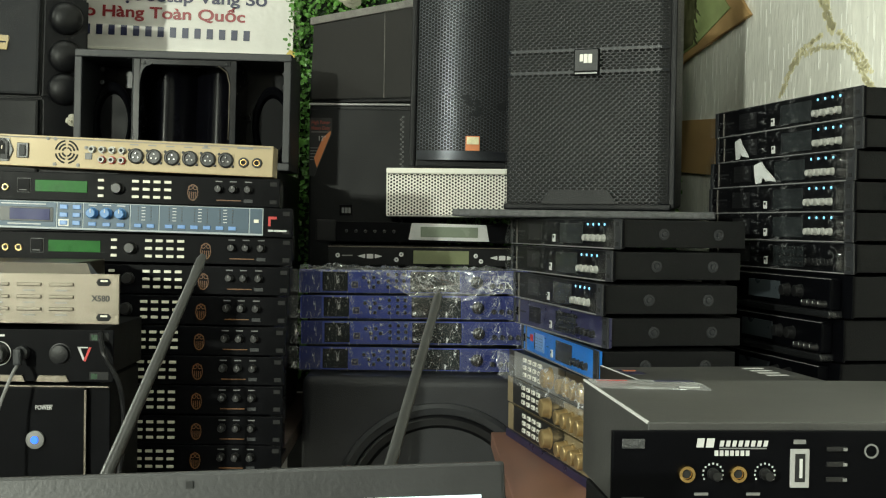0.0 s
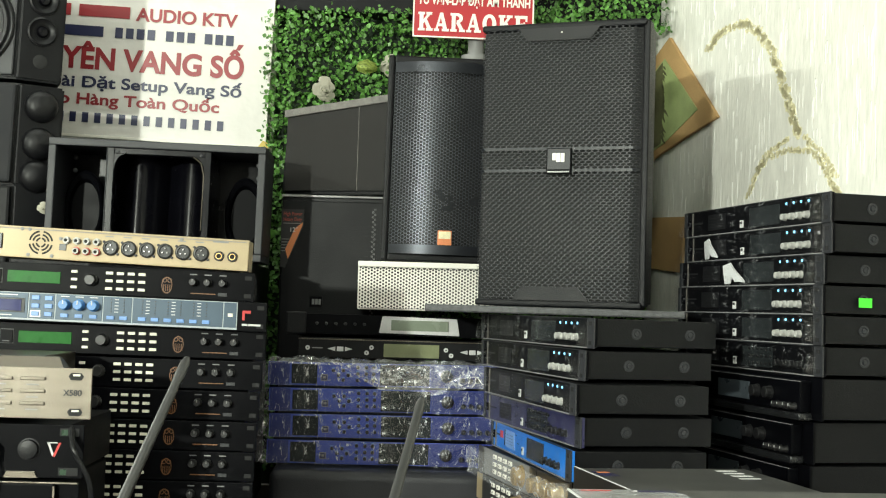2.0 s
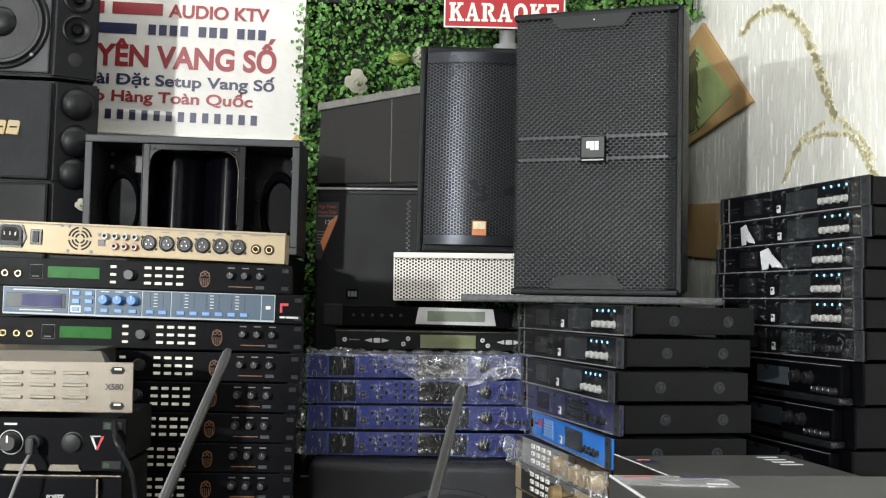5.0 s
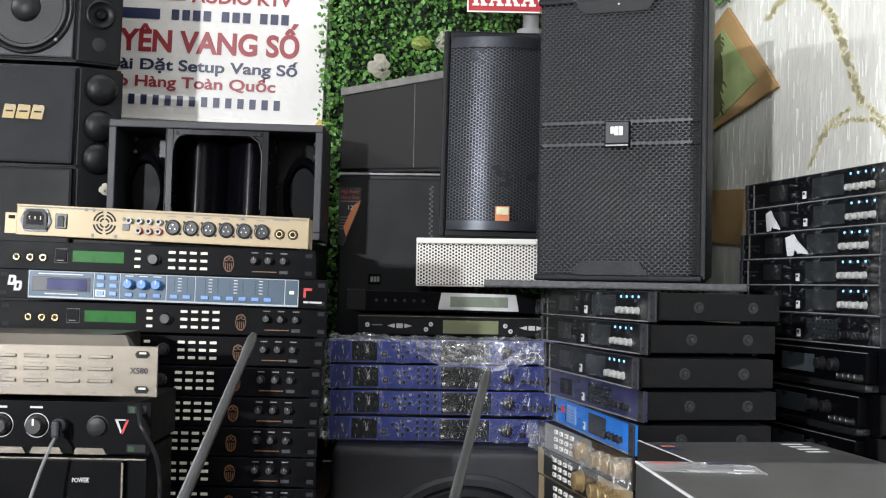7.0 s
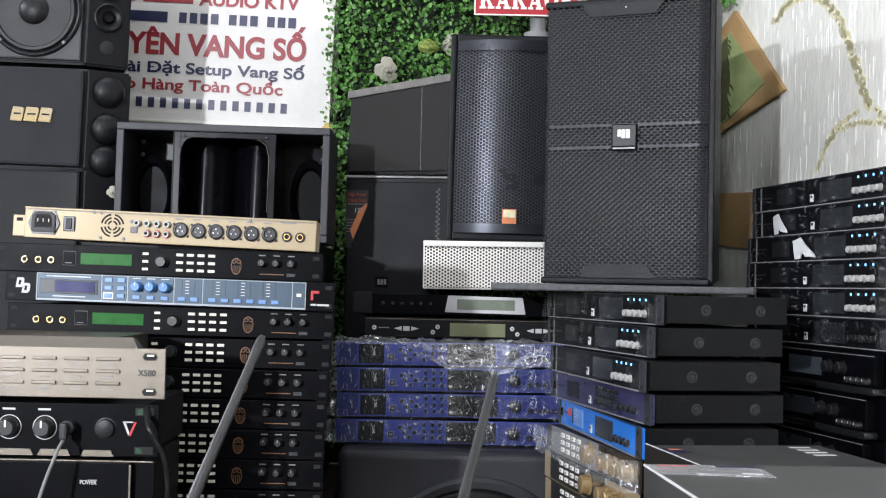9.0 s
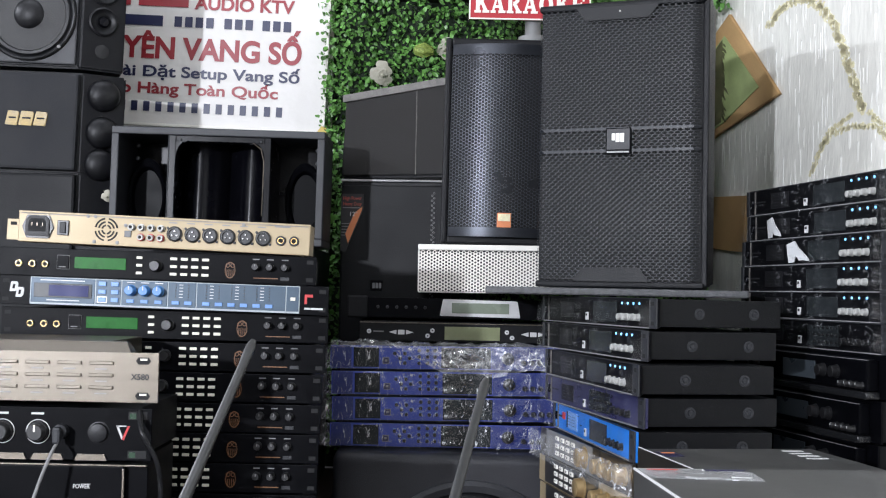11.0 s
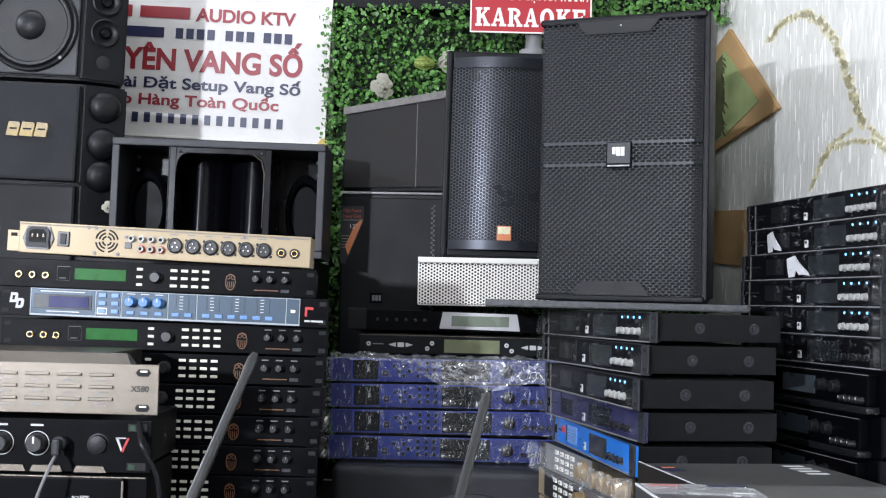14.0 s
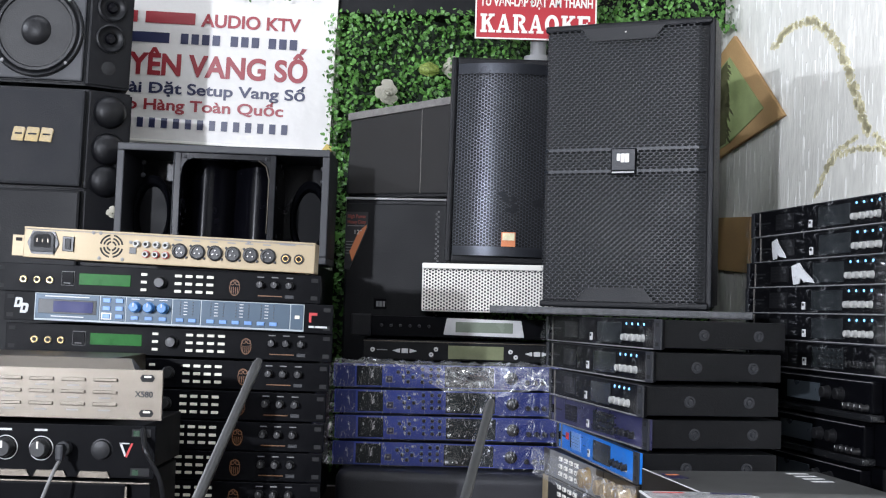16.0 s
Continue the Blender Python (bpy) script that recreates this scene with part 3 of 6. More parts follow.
    for c in range(2):
        jack(u, 0.388 + c * 0.0195, 0.02, 0.0075, M_KNOBDARK)
        part("gold_ring", lathe([(0.0048, -0.002), (0.0046, -0.0036), (0.0036, -0.0036), (0.0034, -0.002)], 16, at=(0.388 + c * 0.0195, 0, 0.02), ring=True), M_BRASS, u)
    bars("print_bar", M_GREYTAG, u, [(0.378, 0.401)], 0, 0.0395, 0.003)
    return u


champagne_unit(pose(-0.6225, 1.795, 1.362, 0, 1.75, 0))


# ---- front left pile ----
def perforated_steel_unit(m):
    u = thing("silver_amplifier", "brushed silver power amplifier with pressed vent slots", "amplifier", m)
    w, h, d = 0.482, 0.064, 0.215
    part("body", box(0.075, w - 0.075, 0.03, d, 0.002, h + 0.012, 0.0015), M_STEEL, u)
    slope = bmesh.new()
    lo = [slope.verts.new(p) for p in ((0.036, 0.0, h - 0.001), (w - 0.036, 0.0, h - 0.001), (w - 0.036, 0.03, h - 0.001), (0.036, 0.03, h - 0.001))]
    hi = [slope.verts.new(p) for p in ((0.047, 0.02, h + 0.0125), (w - 0.047, 0.02, h + 0.0125), (w - 0.047, 0.03, h + 0.0125), (0.047, 0.03, h + 0.0125))]
    slope.faces.new(lo[::-1])
    slope.faces.new(hi)
    for i in range(4):
        slope.faces.new((lo[i], lo[(i + 1) % 4], hi[(i + 1) % 4], hi[i]))
    part("sloping_edge", slope, M_STEEL, u)
    part("face_plate", box(0, w, 0, 0.003, 0, h, 0.001), M_STEEL, u)
    for r in range(3):
        for c in range(10):
            x, z = 0.0445 + c * 0.0405, 0.019 + r * 0.0155
            s = part("vent", box(x - 0.0155, x + 0.0155, -0.0028, 0, z - 0.0022, z + 0.0022, 0.001), M_STEEL, u)
            bars("print_bar", M_GREYTAG, u, [(x - 0.008, x + 0.007)], 0, z - 0.0085, 0.0018)
    for x in (0.02, w - 0.02):
        for z in (0.009, h - 0.0105):
            part("ear_slot", prism([(x - 0.0095, z), (x - 0.0065, z - 0.0045), (x + 0.0065, z - 0.0045), (x + 0.0095, z), (x + 0.0065, z + 0.0045), (x - 0.0065, z + 0.0045)], -0.0006, 0.001), M_DARK, u)
            part("slot_lining", box(x - 0.004, x + 0.005, -0.001, 0, z + 0.0005, z + 0.003, 0.0004), M_BUTTON, u)
    lettering("X580", 0.0105, M_LAPTOP, u, 0.447, -0.0006, 0.0295, width=0.023, bold=0.0002)
    return u


perforated_steel_unit(pose(-0.834, 1.55, 1.1505))


def badge_amplifier(m):
    u = rack_case("black_amplifier", "black power amplifier with white-marked knobs and a pale letter badge", m, 0.482, 0.068, 0.24, M_FACE, ear=0.02)
    for x in (0.19, 0.235, 0.28, 0.318, 0.363):
        k = knob(u, x - 0.025, 0.036, 0.0115, 0.016, M_KNOBDARK, mark=M_BUTTON)
        part("dial_ring", lathe([(0.0155, 0), (0.0155, -0.0006), (0.0145, -0.0006), (0.0144, 0)], 28, at=(x - 0.025, 0, 0.036), ring=True), M_PALETAG, u)
        bars("print_bar", M_PALETAG, u, [(x - 0.034, x - 0.018)], 0, 0.0575, 0.0026)
    knob(u, 0.415, 0.036, 0.0125, 0.006, M_RUBBER, name="round_button")
    v = part("badge", prism([(0.437, 0.045), (0.44, 0.045), (0.4455, 0.031), (0.444, 0.028)], -0.0012, 0), M_PALETAG, u)
    part("badge_mark", prism([(0.4445, 0.028), (0.4515, 0.045), (0.4545, 0.045), (0.447, 0.027)], -0.0012, 0), M_REDSPOT, v)
    part("badge_top", box(0.437, 0.45, -0.0012, 0, 0.044, 0.0455), M_PALETAG, v)
    for a, b in ((0.27, 0.325), (0.33, 0.372), (0.385, 0.427)):
        part("lower_ridge", prism([(a, 0.001), (b, 0.001), (b - 0.004, 0.009), (a + 0.004, 0.009)], -0.003, 0.0), M_STEEL, u)
    for z in (0.009, 0.058):
        part("ear_slot", box(0.452, 0.476, -0.0006, 0, z - 0.005, z + 0.005, 0.0003), M_DARK, u)
        part("ear_slot_light", box(0.454, 0.462, -0.0009, 0, z - 0.004, z + 0.003, 0.0003), L_GREEN, u)
    return u


badge_amplifier(pose(-0.841, 1.55, 1.0765))


def power_amplifier(m):
    u = thing("black_power_amplifier", "tall black power amplifier with a blue power light", "amplifier", m)
    part("body", box(0.02, 0.462, 0.004, 0.24, 0, 0.168, 0.002), M_CASE, u)
    part("face_plate", box(0, 0.482, 0.002, 0.006, 0, 0.166, 0.001), M_FACE, u)
    part("front_panel", box(0.03, 0.453, -0.006, 0.002, 0.0, 0.166, 0.002), M_FACE, u)
    part("top_edge", box(0.0, 0.482, -0.0068, 0.0, 0.166, 0.1682, 0.0006), M_STEEL, u)
    part("side_edge", box(0.4515, 0.4545, -0.0075, -0.004, 0.0, 0.163, 0.0005), M_STEEL, u)
    lettering("POWER", 0.0075, M_PALETAG, u, 0.39, -0.0066, 0.138, width=0.021, bold=0.0001)
    ring = part("power_button", lathe([(0.0115, 0), (0.0115, -0.004), (0.0095, -0.005), (0.0001, -0.005)], 24, at=(0.391, -0.006, 0.1)), M_GREYTAG, u, smooth=True)
    part("power_light", lathe([(0.005, -0.005), (0.0045, -0.0062), (0.0001, -0.0062)], 18, at=(0.391, -0.006, 0.1)), L_POWER, ring)
    bars("print_bar", M_GREYTAG, u, [(0.4, 0.412)], -0.006, 0.142, 0.002)
    return u


power_amplifier(pose(-0.845, 1.55, 0.905))


def cable(name, label, points, r, mat):
    t = thing(name, label, "cable", pose(0, 0, 0))
    pts = []
    P = [Vector(p) for p in points]
    for i in range(len(P) - 1):
        a, b, c, d = P[max(i - 1, 0)], P[i], P[i + 1], P[min(i + 2, len(P) - 1)]
        for k in range(6):
            s = k / 6
            pts.append(0.5 * ((2 * b) + (c - a) * s + (2 * a - 5 * b + 4 * c - d) * s * s + (3 * b - a - 3 * c + d) * s ** 3))
    pts.append(P[-1])
    part("lead", tube(pts, r, 8), mat, t, smooth=True)
    return t


jack_cable = cable("plug_cable", "grey lead with a plug, from the amplifier front", [(-0.472, 1.528, 1.101), (-0.474, 1.505, 1.085), (-0.486, 1.49, 1.04), (-0.5, 1.46, 0.96), (-0.5, 1.42, 0.9055)], 0.0022, M_GREYTAG)
part("plug", lathe([(0.009, 0.0), (0.009, -0.012), (0.006, -0.014), (0.005, -0.026), (0.0001, -0.027)], 18, at=(-0.472, 1.549, 1.114)), M_BAFFLE, jack_cable, smooth=True)
part("plug_arm", box(-0.477, -0.467, 1.522, 1.533, 1.1, 1.121, 0.003), M_BAFFLE, jack_cable)
cable("black_cable", "black rubber cable hanging beside the amplifiers", [(-0.375, 1.55, 1.14), (-0.366, 1.53, 1.115), (-0.347, 1.535, 1.075), (-0.343, 1.54, 1.02), (-0.35, 1.54, 0.95), (-0.36, 1.53, 0.908)], 0.0032, M_RUBBER)


# ---- behind the left stack ----
rear_case = thing("plain_cabinet", "plain black cabinet under the bass bin", "cabinet", pose(-0.66, 2.2, 0.905))
part("body", box(0, 0.42, 0, 0.45, 0, 0.475, 0.004), M_VINYL, rear_case)


def horn_bass_bin(m):
    """Band-pass bass bin: a box rim round a framed middle horn with cut corners, between two dark side chambers."""
    u = thing("bass_bin", "black bass bin with glossy curved horn chambers", "speaker", m)
    w, h, d, t = 0.405, 0.218, 0.17, 0.014
    for a in ((0, w, 0, t), (0, w, h - t, h), (0, t, t, h - t), (w - t, w, t, h - t)):
        part("cabinet_board", box(a[0], a[1], 0, d, a[2], a[3], 0.002), M_BAFFLE, u)
    part("back_panel", box(t, w - t, d - 0.02, d - 0.005, t, h - t), M_GLOSS, u)
    x0, x1, z0, z1 = 0.108, 0.302, t, h - t
    a0, a1, b0, b1, cut = 0.121, 0.29, t + 0.008, h - t - 0.011, 0.022
    for q in ((x0, a0, z0, z1), (a1, x1, z0, z1), (a0, a1, b1, z1), (a0, a1, z0, b0)):
        part("horn_frame", box(q[0], q[1], 0.006, 0.03, q[2], q[3], 0.001), M_GLOSS, u)
    for cx, cz, sx, sz in ((a0, b1, 1, -1), (a1, b1, -1, -1), (a0, b0, 1, 1), (a1, b0, -1, 1)):
        pts = [(cx, cz), (cx + sx * cut, cz)] + [(cx + sx * cut * (1 - math.sin(k)) * 0.9, cz + sz * cut * 1.5 * (1 - math.cos(k)) * 0.9) for k in (0.4, 0.8, 1.2)] + [(cx, cz + sz * cut * 1.5)]
        part("corner_plate", prism(pts, 0.007, 0.028), M_GLOSS, u)
    for x in (x0, x1 - 0.008):
        part("divider", box(x, x + 0.008, 0.03, d - 0.02, t, h - t, 0.001), M_GLOSS, u)
    bm, cols = bmesh.new(), []
    for k in range(41):
        g = k / 40
        y = 0.125 - 0.055 * abs(math.sin(math.pi * (1.9 * g + 0.05))) ** 0.9
        cols.append((bm.verts.new((a0 - 0.012 + g * (a1 - a0 + 0.024), y, t)), bm.verts.new((a0 - 0.012 + g * (a1 - a0 + 0.024), y + 0.01, h - t))))
    for p, q in zip(cols, cols[1:]):
        bm.faces.new((p[0], q[0], q[1], p[1]))
    part("horn_wall", bm, M_GLOSS, u, "glossy curved horn wall", smooth=True)
    part("edge_lip", tube([(a1 - 0.001, 0.006, b0 + cut * 1.5), (a1 - 0.001, 0.006, b1 - cut * 1.5), (a1 - cut * 0.3, 0.006, b1 - cut * 0.5), (a1 - cut, 0.006, b1)], 0.0012, 8), M_STEEL, u, smooth=True)
    part("edge_lip", tube([(x0, 0.006, z0), (x0, 0.006, z1)], 0.0014, 8), M_BAFFLE, u, smooth=True)
    for x in (0.05, 0.36):
        ring = lathe([(0.048, 0), (0.048, -0.012), (0.044, -0.016), (0.038, -0.012), (0.03, 0.012), (0.012, 0.036), (0.0001, 0.04)], 32, at=(0, 0.1, 0))
        bmesh.ops.scale(ring, vec=(0.8, 1, 1.6), verts=ring.verts[:])
        bmesh.ops.translate(ring, vec=(x, 0, 0.09), verts=ring.verts[:])
        part("side_port", ring, M_FACE, u, smooth=True)
        for z in (0.19, 0.165):
            part("bolt", lathe([(0.005, 0), (0.004, -0.004), (0.0001, -0.005)], 10, at=(x + (0.024 if x > 0.2 else -0.018), 0.08, z)), M_BAFFLE, u)
    for x in (0.129, 0.283):
        part("bolt", lathe([(0.003, 0), (0.002, -0.002), (0.0001, -0.002)], 10, at=(x, 0.006, 0.196)), M_BAFFLE, u)
    return u


horn_bass_bin(pose(-0.629, 2.3, 1.385, 0, 0.6, 0))


def karaoke_speaker(m, h, woofer, label, domes=3, cloth=M_CLOTH):
    """Bookshelf karaoke speaker: a wide front and a raked column of small drivers beside it."""
    u = thing("karaoke_speaker", label, "speaker", m, "stacked karaoke speakers")
    w, d = 0.46, 0.26
    body = bmesh.new()
    ring = [(0, 0), (w - 0.072, 0), (w, 0.036), (w - 0.085, d), (0, d)]
    lo = [body.verts.new((x, y, 0)) for x, y in ring]
    hi = [body.verts.new((x, y, h)) for x, y in ring]
    body.faces.new(lo[::-1])
    body.faces.new(hi)
    for i in range(5):
        j = (i + 1) % 5
        body.faces.new((lo[i], lo[j], hi[j], hi[i]))
    bmesh.ops.bevel(body, geom=body.edges[:], offset=0.004, segments=2, affect="EDGES")
    part("cabinet", body, M_VINYL, u)
    rake = Matrix.Translation((w - 0.036, 0.018, 0)) @ Matrix.Rotation(math.atan2(0.036, 0.072), 4, "Z")

    def on_rake(profile, z, mat, name):
        own = lathe(profile, 24, at=(0, 0, z))
        bmesh.ops.transform(own, matrix=rake, verts=own.verts[:])
        return part(name, own, mat, u, smooth=True)

    if woofer:
        part("baffle", box(0.006, w - 0.077, -0.006, 0.002, 0.006, h - 0.006, 0.003), M_BAFFLE, u)
        cx, cz, r = 0.294, h * 0.393, 0.087
        part("surround", lathe([(r, -0.006), (r, -0.011), (r * 0.97, -0.013), (r * 0.93, -0.011), (r * 0.9, -0.009), (r * 0.86, -0.013), (r * 0.8, -0.013), (r * 0.77, -0.008), (0.0001, 0.0)], 48, at=(cx, 0, cz)), M_RUBBER, u, smooth=True)
        part("cone", lathe([(r * 0.78, -0.0095), (r * 0.4, 0.0), (0.0001, 0.0)], 48, at=(cx, -0.001, cz)), M_CONE, u, smooth=True)
        part("dust_cap", lathe([(r * 0.36, -0.001), (r * 0.34, -0.008), (r * 0.25, -0.015), (r * 0.12, -0.019), (0.0001, -0.02)], 32, at=(cx, -0.001, cz)), M_RUBBER, u, smooth=True)
        for k in range(4):
            a = radians(45 + 90 * k)
            part("screw", lathe([(0.004, -0.011), (0.003, -0.0145), (0.0001, -0.0145)], 10, at=(cx + r * 0.955 * math.cos(a), 0, cz + r * 0.955 * math.sin(a))), M_GREYTAG, u)
        for z in (h * 0.615, h * 0.377, h * 0.86):
            on_rake([(0.027, 0), (0.027, -0.004), (0.024, -0.006), (0.022, -0.003), (0.012, 0.001), (0.0001, 0.001)], z, M_RUBBER, "tweeter")
            on_rake([(0.011, -0.001), (0.008, -0.006), (0.0001, -0.008)], z, M_GLOSS, "dome")
        on_rake([(0.013, -0.0005), (0.011, -0.0015), (0.0001, -0.0015)], h * 0.15, M_DARK, "port")
    else:
        part("grille", box(0.004, w - 0.074, -0.014, 0.0, 0.004, h - 0.004, 0.005), cloth, u)
        for z in (h * 0.79, h * 0.42, h * 0.1)[:domes]:
            on_rake([(0.03, 0), (0.03, -0.006), (0.026, -0.014), (0.016, -0.02), (0.0001, -0.022)], z, M_RUBBER, "tweeter_cover")
    return u


BACKED = Matrix.Scale(1.052, 4)
karaoke_speaker(pose(-1.117, 2.352, 1.729, 0, 1.4, 0) @ BACKED, 0.245, True, "grey karaoke speaker with an open round woofer")
low = karaoke_speaker(pose(-1.115, 2.357, 1.524, 0, 1.2, 0) @ BACKED, 0.187, False, "grey cloth-fronted karaoke speaker with a gold maker badge")
for i, (a, b) in enumerate(((0.257, 0.281), (0.2815, 0.308), (0.3085, 0.333))):
    part("maker_badge", prism([(a - 0.002, 0.084), (b - 0.004, 0.083), (b, 0.105), (b - 0.002, 0.109), (a + 0.003, 0.110)], -0.017, -0.013, 0.0008), M_GOLDPAINT, low, "gold maker badge")
    part("badge_gap", prism([(a + 0.005, 0.0955), (b - 0.006, 0.0955), (b - 0.0055, 0.0985), (a + 0.0055, 0.0985)], -0.0175, -0.016), M_CLOTH, low)
# lowest front takes the black case paint for the shade down there
karaoke_speaker(pose(-1.115, 2.357, 1.319, 0, 0.6, 0) @ BACKED, 0.192, False, "karaoke speaker under the others, its front darkened for shade", 0, M_CASE)
base_case = thing("plain_cabinet", "plain black cabinet under the karaoke speakers", "cabinet", pose(-1.115, 2.357, 0.905))
part("body", box(0, 0.415, 0, 0.3, 0, 0.414, 0.004), M_CASE, base_case)


# ---- back wall: sign, leaf panel, red board ----
sign = thing("shop_sign", "white shop sign with red and navy lettering", "sign", pose(-0.94, 2.69, 1.6705, 0, 1.75, 0))
part("sheet", box(0, 0.672, 0, 0.006, 0, 0.42, 0.001), M_SIGN, sign)
for a in ((0, 0.672, -0.006, 0.008, -0.006, 0.0), (0.672, 0.678, -0.006, 0.008, -0.006, 0.43)):
    part("frame_strip", box(*a, 0.0008), M_WHITE, sign)
M_Y = -0.0012
part("tape", prism([(0.655, -0.012), (0.682, -0.014), (0.684, 0.006), (0.672, 0.012)], -0.009, -0.0075), M_TAPE, sign, "yellow tape at the corner")
lettering("AUDIO KTV", 0.04, M_SIGNRED, sign, 0.376, M_Y, 0.26, width=0.223, bold=0.0011)
bars("name_bar", M_SIGNRED, sign, [(0.216, 0.232), (0.25, 0.361)], M_Y, 0.262, 0.026)
bars("text_bar", M_SIGNBLUE, sign, [(0.216, 0.306)], M_Y, 0.218, 0.023)
for start, digits in ((0.332, 4), (0.443, 3), (0.528, 3)):
    bars("number_bar", M_SIGNBLUE, sign, [(start + k * 0.0235, start + k * 0.0235 + 0.0165) for k in range(digits)], M_Y, 0.218, 0.023)
lettering("YÊN VANG SỐ", 0.066, M_SIGNRED, sign, 0.2225, M_Y, 0.147, width=0.4, bold=0.0022)
lettering("ài Dặt Setup Vang Số", 0.034, M_SIGNBLUE, sign, 0.224, M_Y, 0.105, width=0.393, bold=0.0008)
part("letter_stroke", box(0.2682, 0.2825, M_Y - 0.0005, 0.0, 0.1155, 0.1183), M_SIGNBLUE, sign)
lettering("o Hàng Toàn Quốc", 0.034, M_SIGNRED, sign, 0.22, M_Y, 0.0675, width=0.35, bold=0.0008)
bars("number_bar", M_SIGNBLUE, sign, [(0.22 + i * 0.0268, 0.22 + i * 0.0268 + 0.0135) for i in range(14)], M_Y, 0.027, 0.022)

# backing coloured near-black, so the shade between the leaves is painted in
panel = tagged(part("leaf_backing", box(-0.29, 0.6, 2.74, 2.785, 0.905, 1.955), M_LEAFGAP, None), "backing behind the artificial leaves, coloured dark for the shade in the gaps", "panel", kind="structure")
dark_beam = tagged(part("trim", box(-1.2, 0.9, 2.7, 2.79, 1.96, 2.25, 0.003), M_CASE, None), "dark board above the leaf panel", kind="structure")
post = tagged(part("trim", box(-0.278, -0.25, 2.715, 2.74, 0.905, 2.2, 0.002), M_WHITE, None), "white upright strip beside the sign", kind="structure")


def leaf_panel(count, x0, x1, z0, z1, depth, seed, label):
    rng = random.Random(seed)
    verts, faces = [], []
    for i in range(count):
        x, z = rng.uniform(x0, x1), rng.uniform(z0, z1)
        lump = noise.noise((x * 9, z * 9, 1.3))
        y = depth - 0.06 * max(0, lump + 0.3) - 0.05 * rng.random() ** 2
        s = rng.uniform(0.0034, 0.0068)
        q = Euler((radians(rng.uniform(5, 110)), radians(rng.uniform(-65, 65)), radians(rng.uniform(-80, 80)))).to_matrix()
        base = len(verts)
        for px, py, pz in ((0, -1, 0), (0.75, -0.35, 0.15), (0.8, 0.35, 0.15), (0, 1.05, -0.1), (-0.8, 0.35, 0.15), (-0.75, -0.35, 0.15), (0, 0, -0.05)):
            verts.append(Vector((x, y, z)) + q @ Vector((px * s, py * s, pz * s)))
        for k in range(6):
            faces.append((base + k, base + (k + 1) % 6, base + 6))
    me = bpy.data.meshes.new("leaves")
    me.from_pydata(verts, [], faces)
    me.materials.append(M_LEAF)
    tagged(new("leaves", me), label, "leaves", kind="stuff")


leaf_panel(22000, -0.272, 0.59, 0.95, 1.965, 2.735, 5, "dense bright green artificial box leaves")
leaf_panel(260, -0.276, -0.2, 1.3, 1.95, 2.69, 9, "bright leaves hanging over the edge of the leaf panel")
leaf_panel(900, 0.26, 0.622, 1.93, 2.03, 2.69, 6, "bright leaf tufts over the top of the leaf panel")
leaf_panel(60, -0.5, -0.3, 1.975, 2.02, 2.7, 7, "small leaf tuft above the shop sign")


def rose(m, size, label):
    """Broad ruffled petals, laid in a spiral from the open rim to the rolled heart."""
    t = thing("artificial_rose", label, "flower", m, "roses on the leaf panel")
    rng = random.Random(int(size * 1e4) + 3)
    n = 17
    for k in range(n):
        g = k / (n - 1)
        base, reach, cup = 0.42 * (1 - g) + 0.03, 0.62 * (1 - g) + 0.12, 0.12 + 0.75 * g
        half = 0.62 + 0.75 * g
        turn, wave = k * 2.4, rng.uniform(0, 6)
        bm, grid = bmesh.new(), []
        for u in range(8):
            a = (u / 7 * 2 - 1)
            row = []
            for v in range(6):
                q = v / 5
                edge = 1 - 0.28 * abs(a) ** 3
                r = base + reach * q * edge * (1 - 0.55 * cup) + 0.03 * math.sin(5 * a + wave) * q
                up = 0.1 + 0.45 * g + cup * 0.42 * math.sin(q * 1.6) - 0.2 * (1 - g) * q * q + 0.035 * math.sin(4 * a + wave) * q
                if q > 0.75:
                    up -= 0.06 * (1 - 0.5 * g)
                    r += 0.05
                th = a * half * (0.55 + 0.45 * math.sin(q * 2.2))
                row.append(bm.verts.new((r * size * math.sin(th), -0.7 * up * size, r * size * math.cos(th))))
            grid.append(row)
        for u in range(7):
            for v in range(5):
                bm.faces.new((grid[u][v], grid[u][v + 1], grid[u + 1][v + 1], grid[u + 1][v]))
        bmesh.ops.rotate(bm, cent=(0, 0, 0), matrix=Matrix.Rotation(turn, 3, "Y"), verts=bm.verts[:])
        part("petal", bm, M_ROSE, t, smooth=True)
    part("bud", lathe([(0.16 * size, -0.3 * size), (0.13 * size, -0.85 * size), (0.05 * size, -0.95 * size), (0.0001, -0.9 * size)], 12), M_ROSE, t, smooth=True)


rose(pose(-0.138, 2.68, 1.779, 15, 0, 10), 0.026, "pale cream artificial rose among green leaves")
rose(pose(0.006, 2.69, 1.838, 10, 0, -20), 0.024, "pale cream artificial rose among green leaves")

bud = thing("artificial_bud", "yellow-green artificial flower bud among the leaves", "flower", pose(-0.045, 2.675, 1.833))
part("bud", lathe([(0.0001, -0.024), (0.009, -0.02), (0.013, -0.01), (0.013, 0.004), (0.009, 0.016), (0.0001, 0.024)], 14, "x"), M_BUD, bud, smooth=True)
for k in range(7):
    a = k * 0.9
    part("sepal", tube([(-0.02, 0.008 * math.cos(a), 0.008 * math.sin(a)), (0.0, 0.0145 * math.cos(a), 0.0145 * math.sin(a)), (0.022, 0.007 * math.cos(a + 0.4), 0.007 * math.sin(a + 0.4))], [0.002, 0.0035, 0.0008], 6), M_BUD, bud)

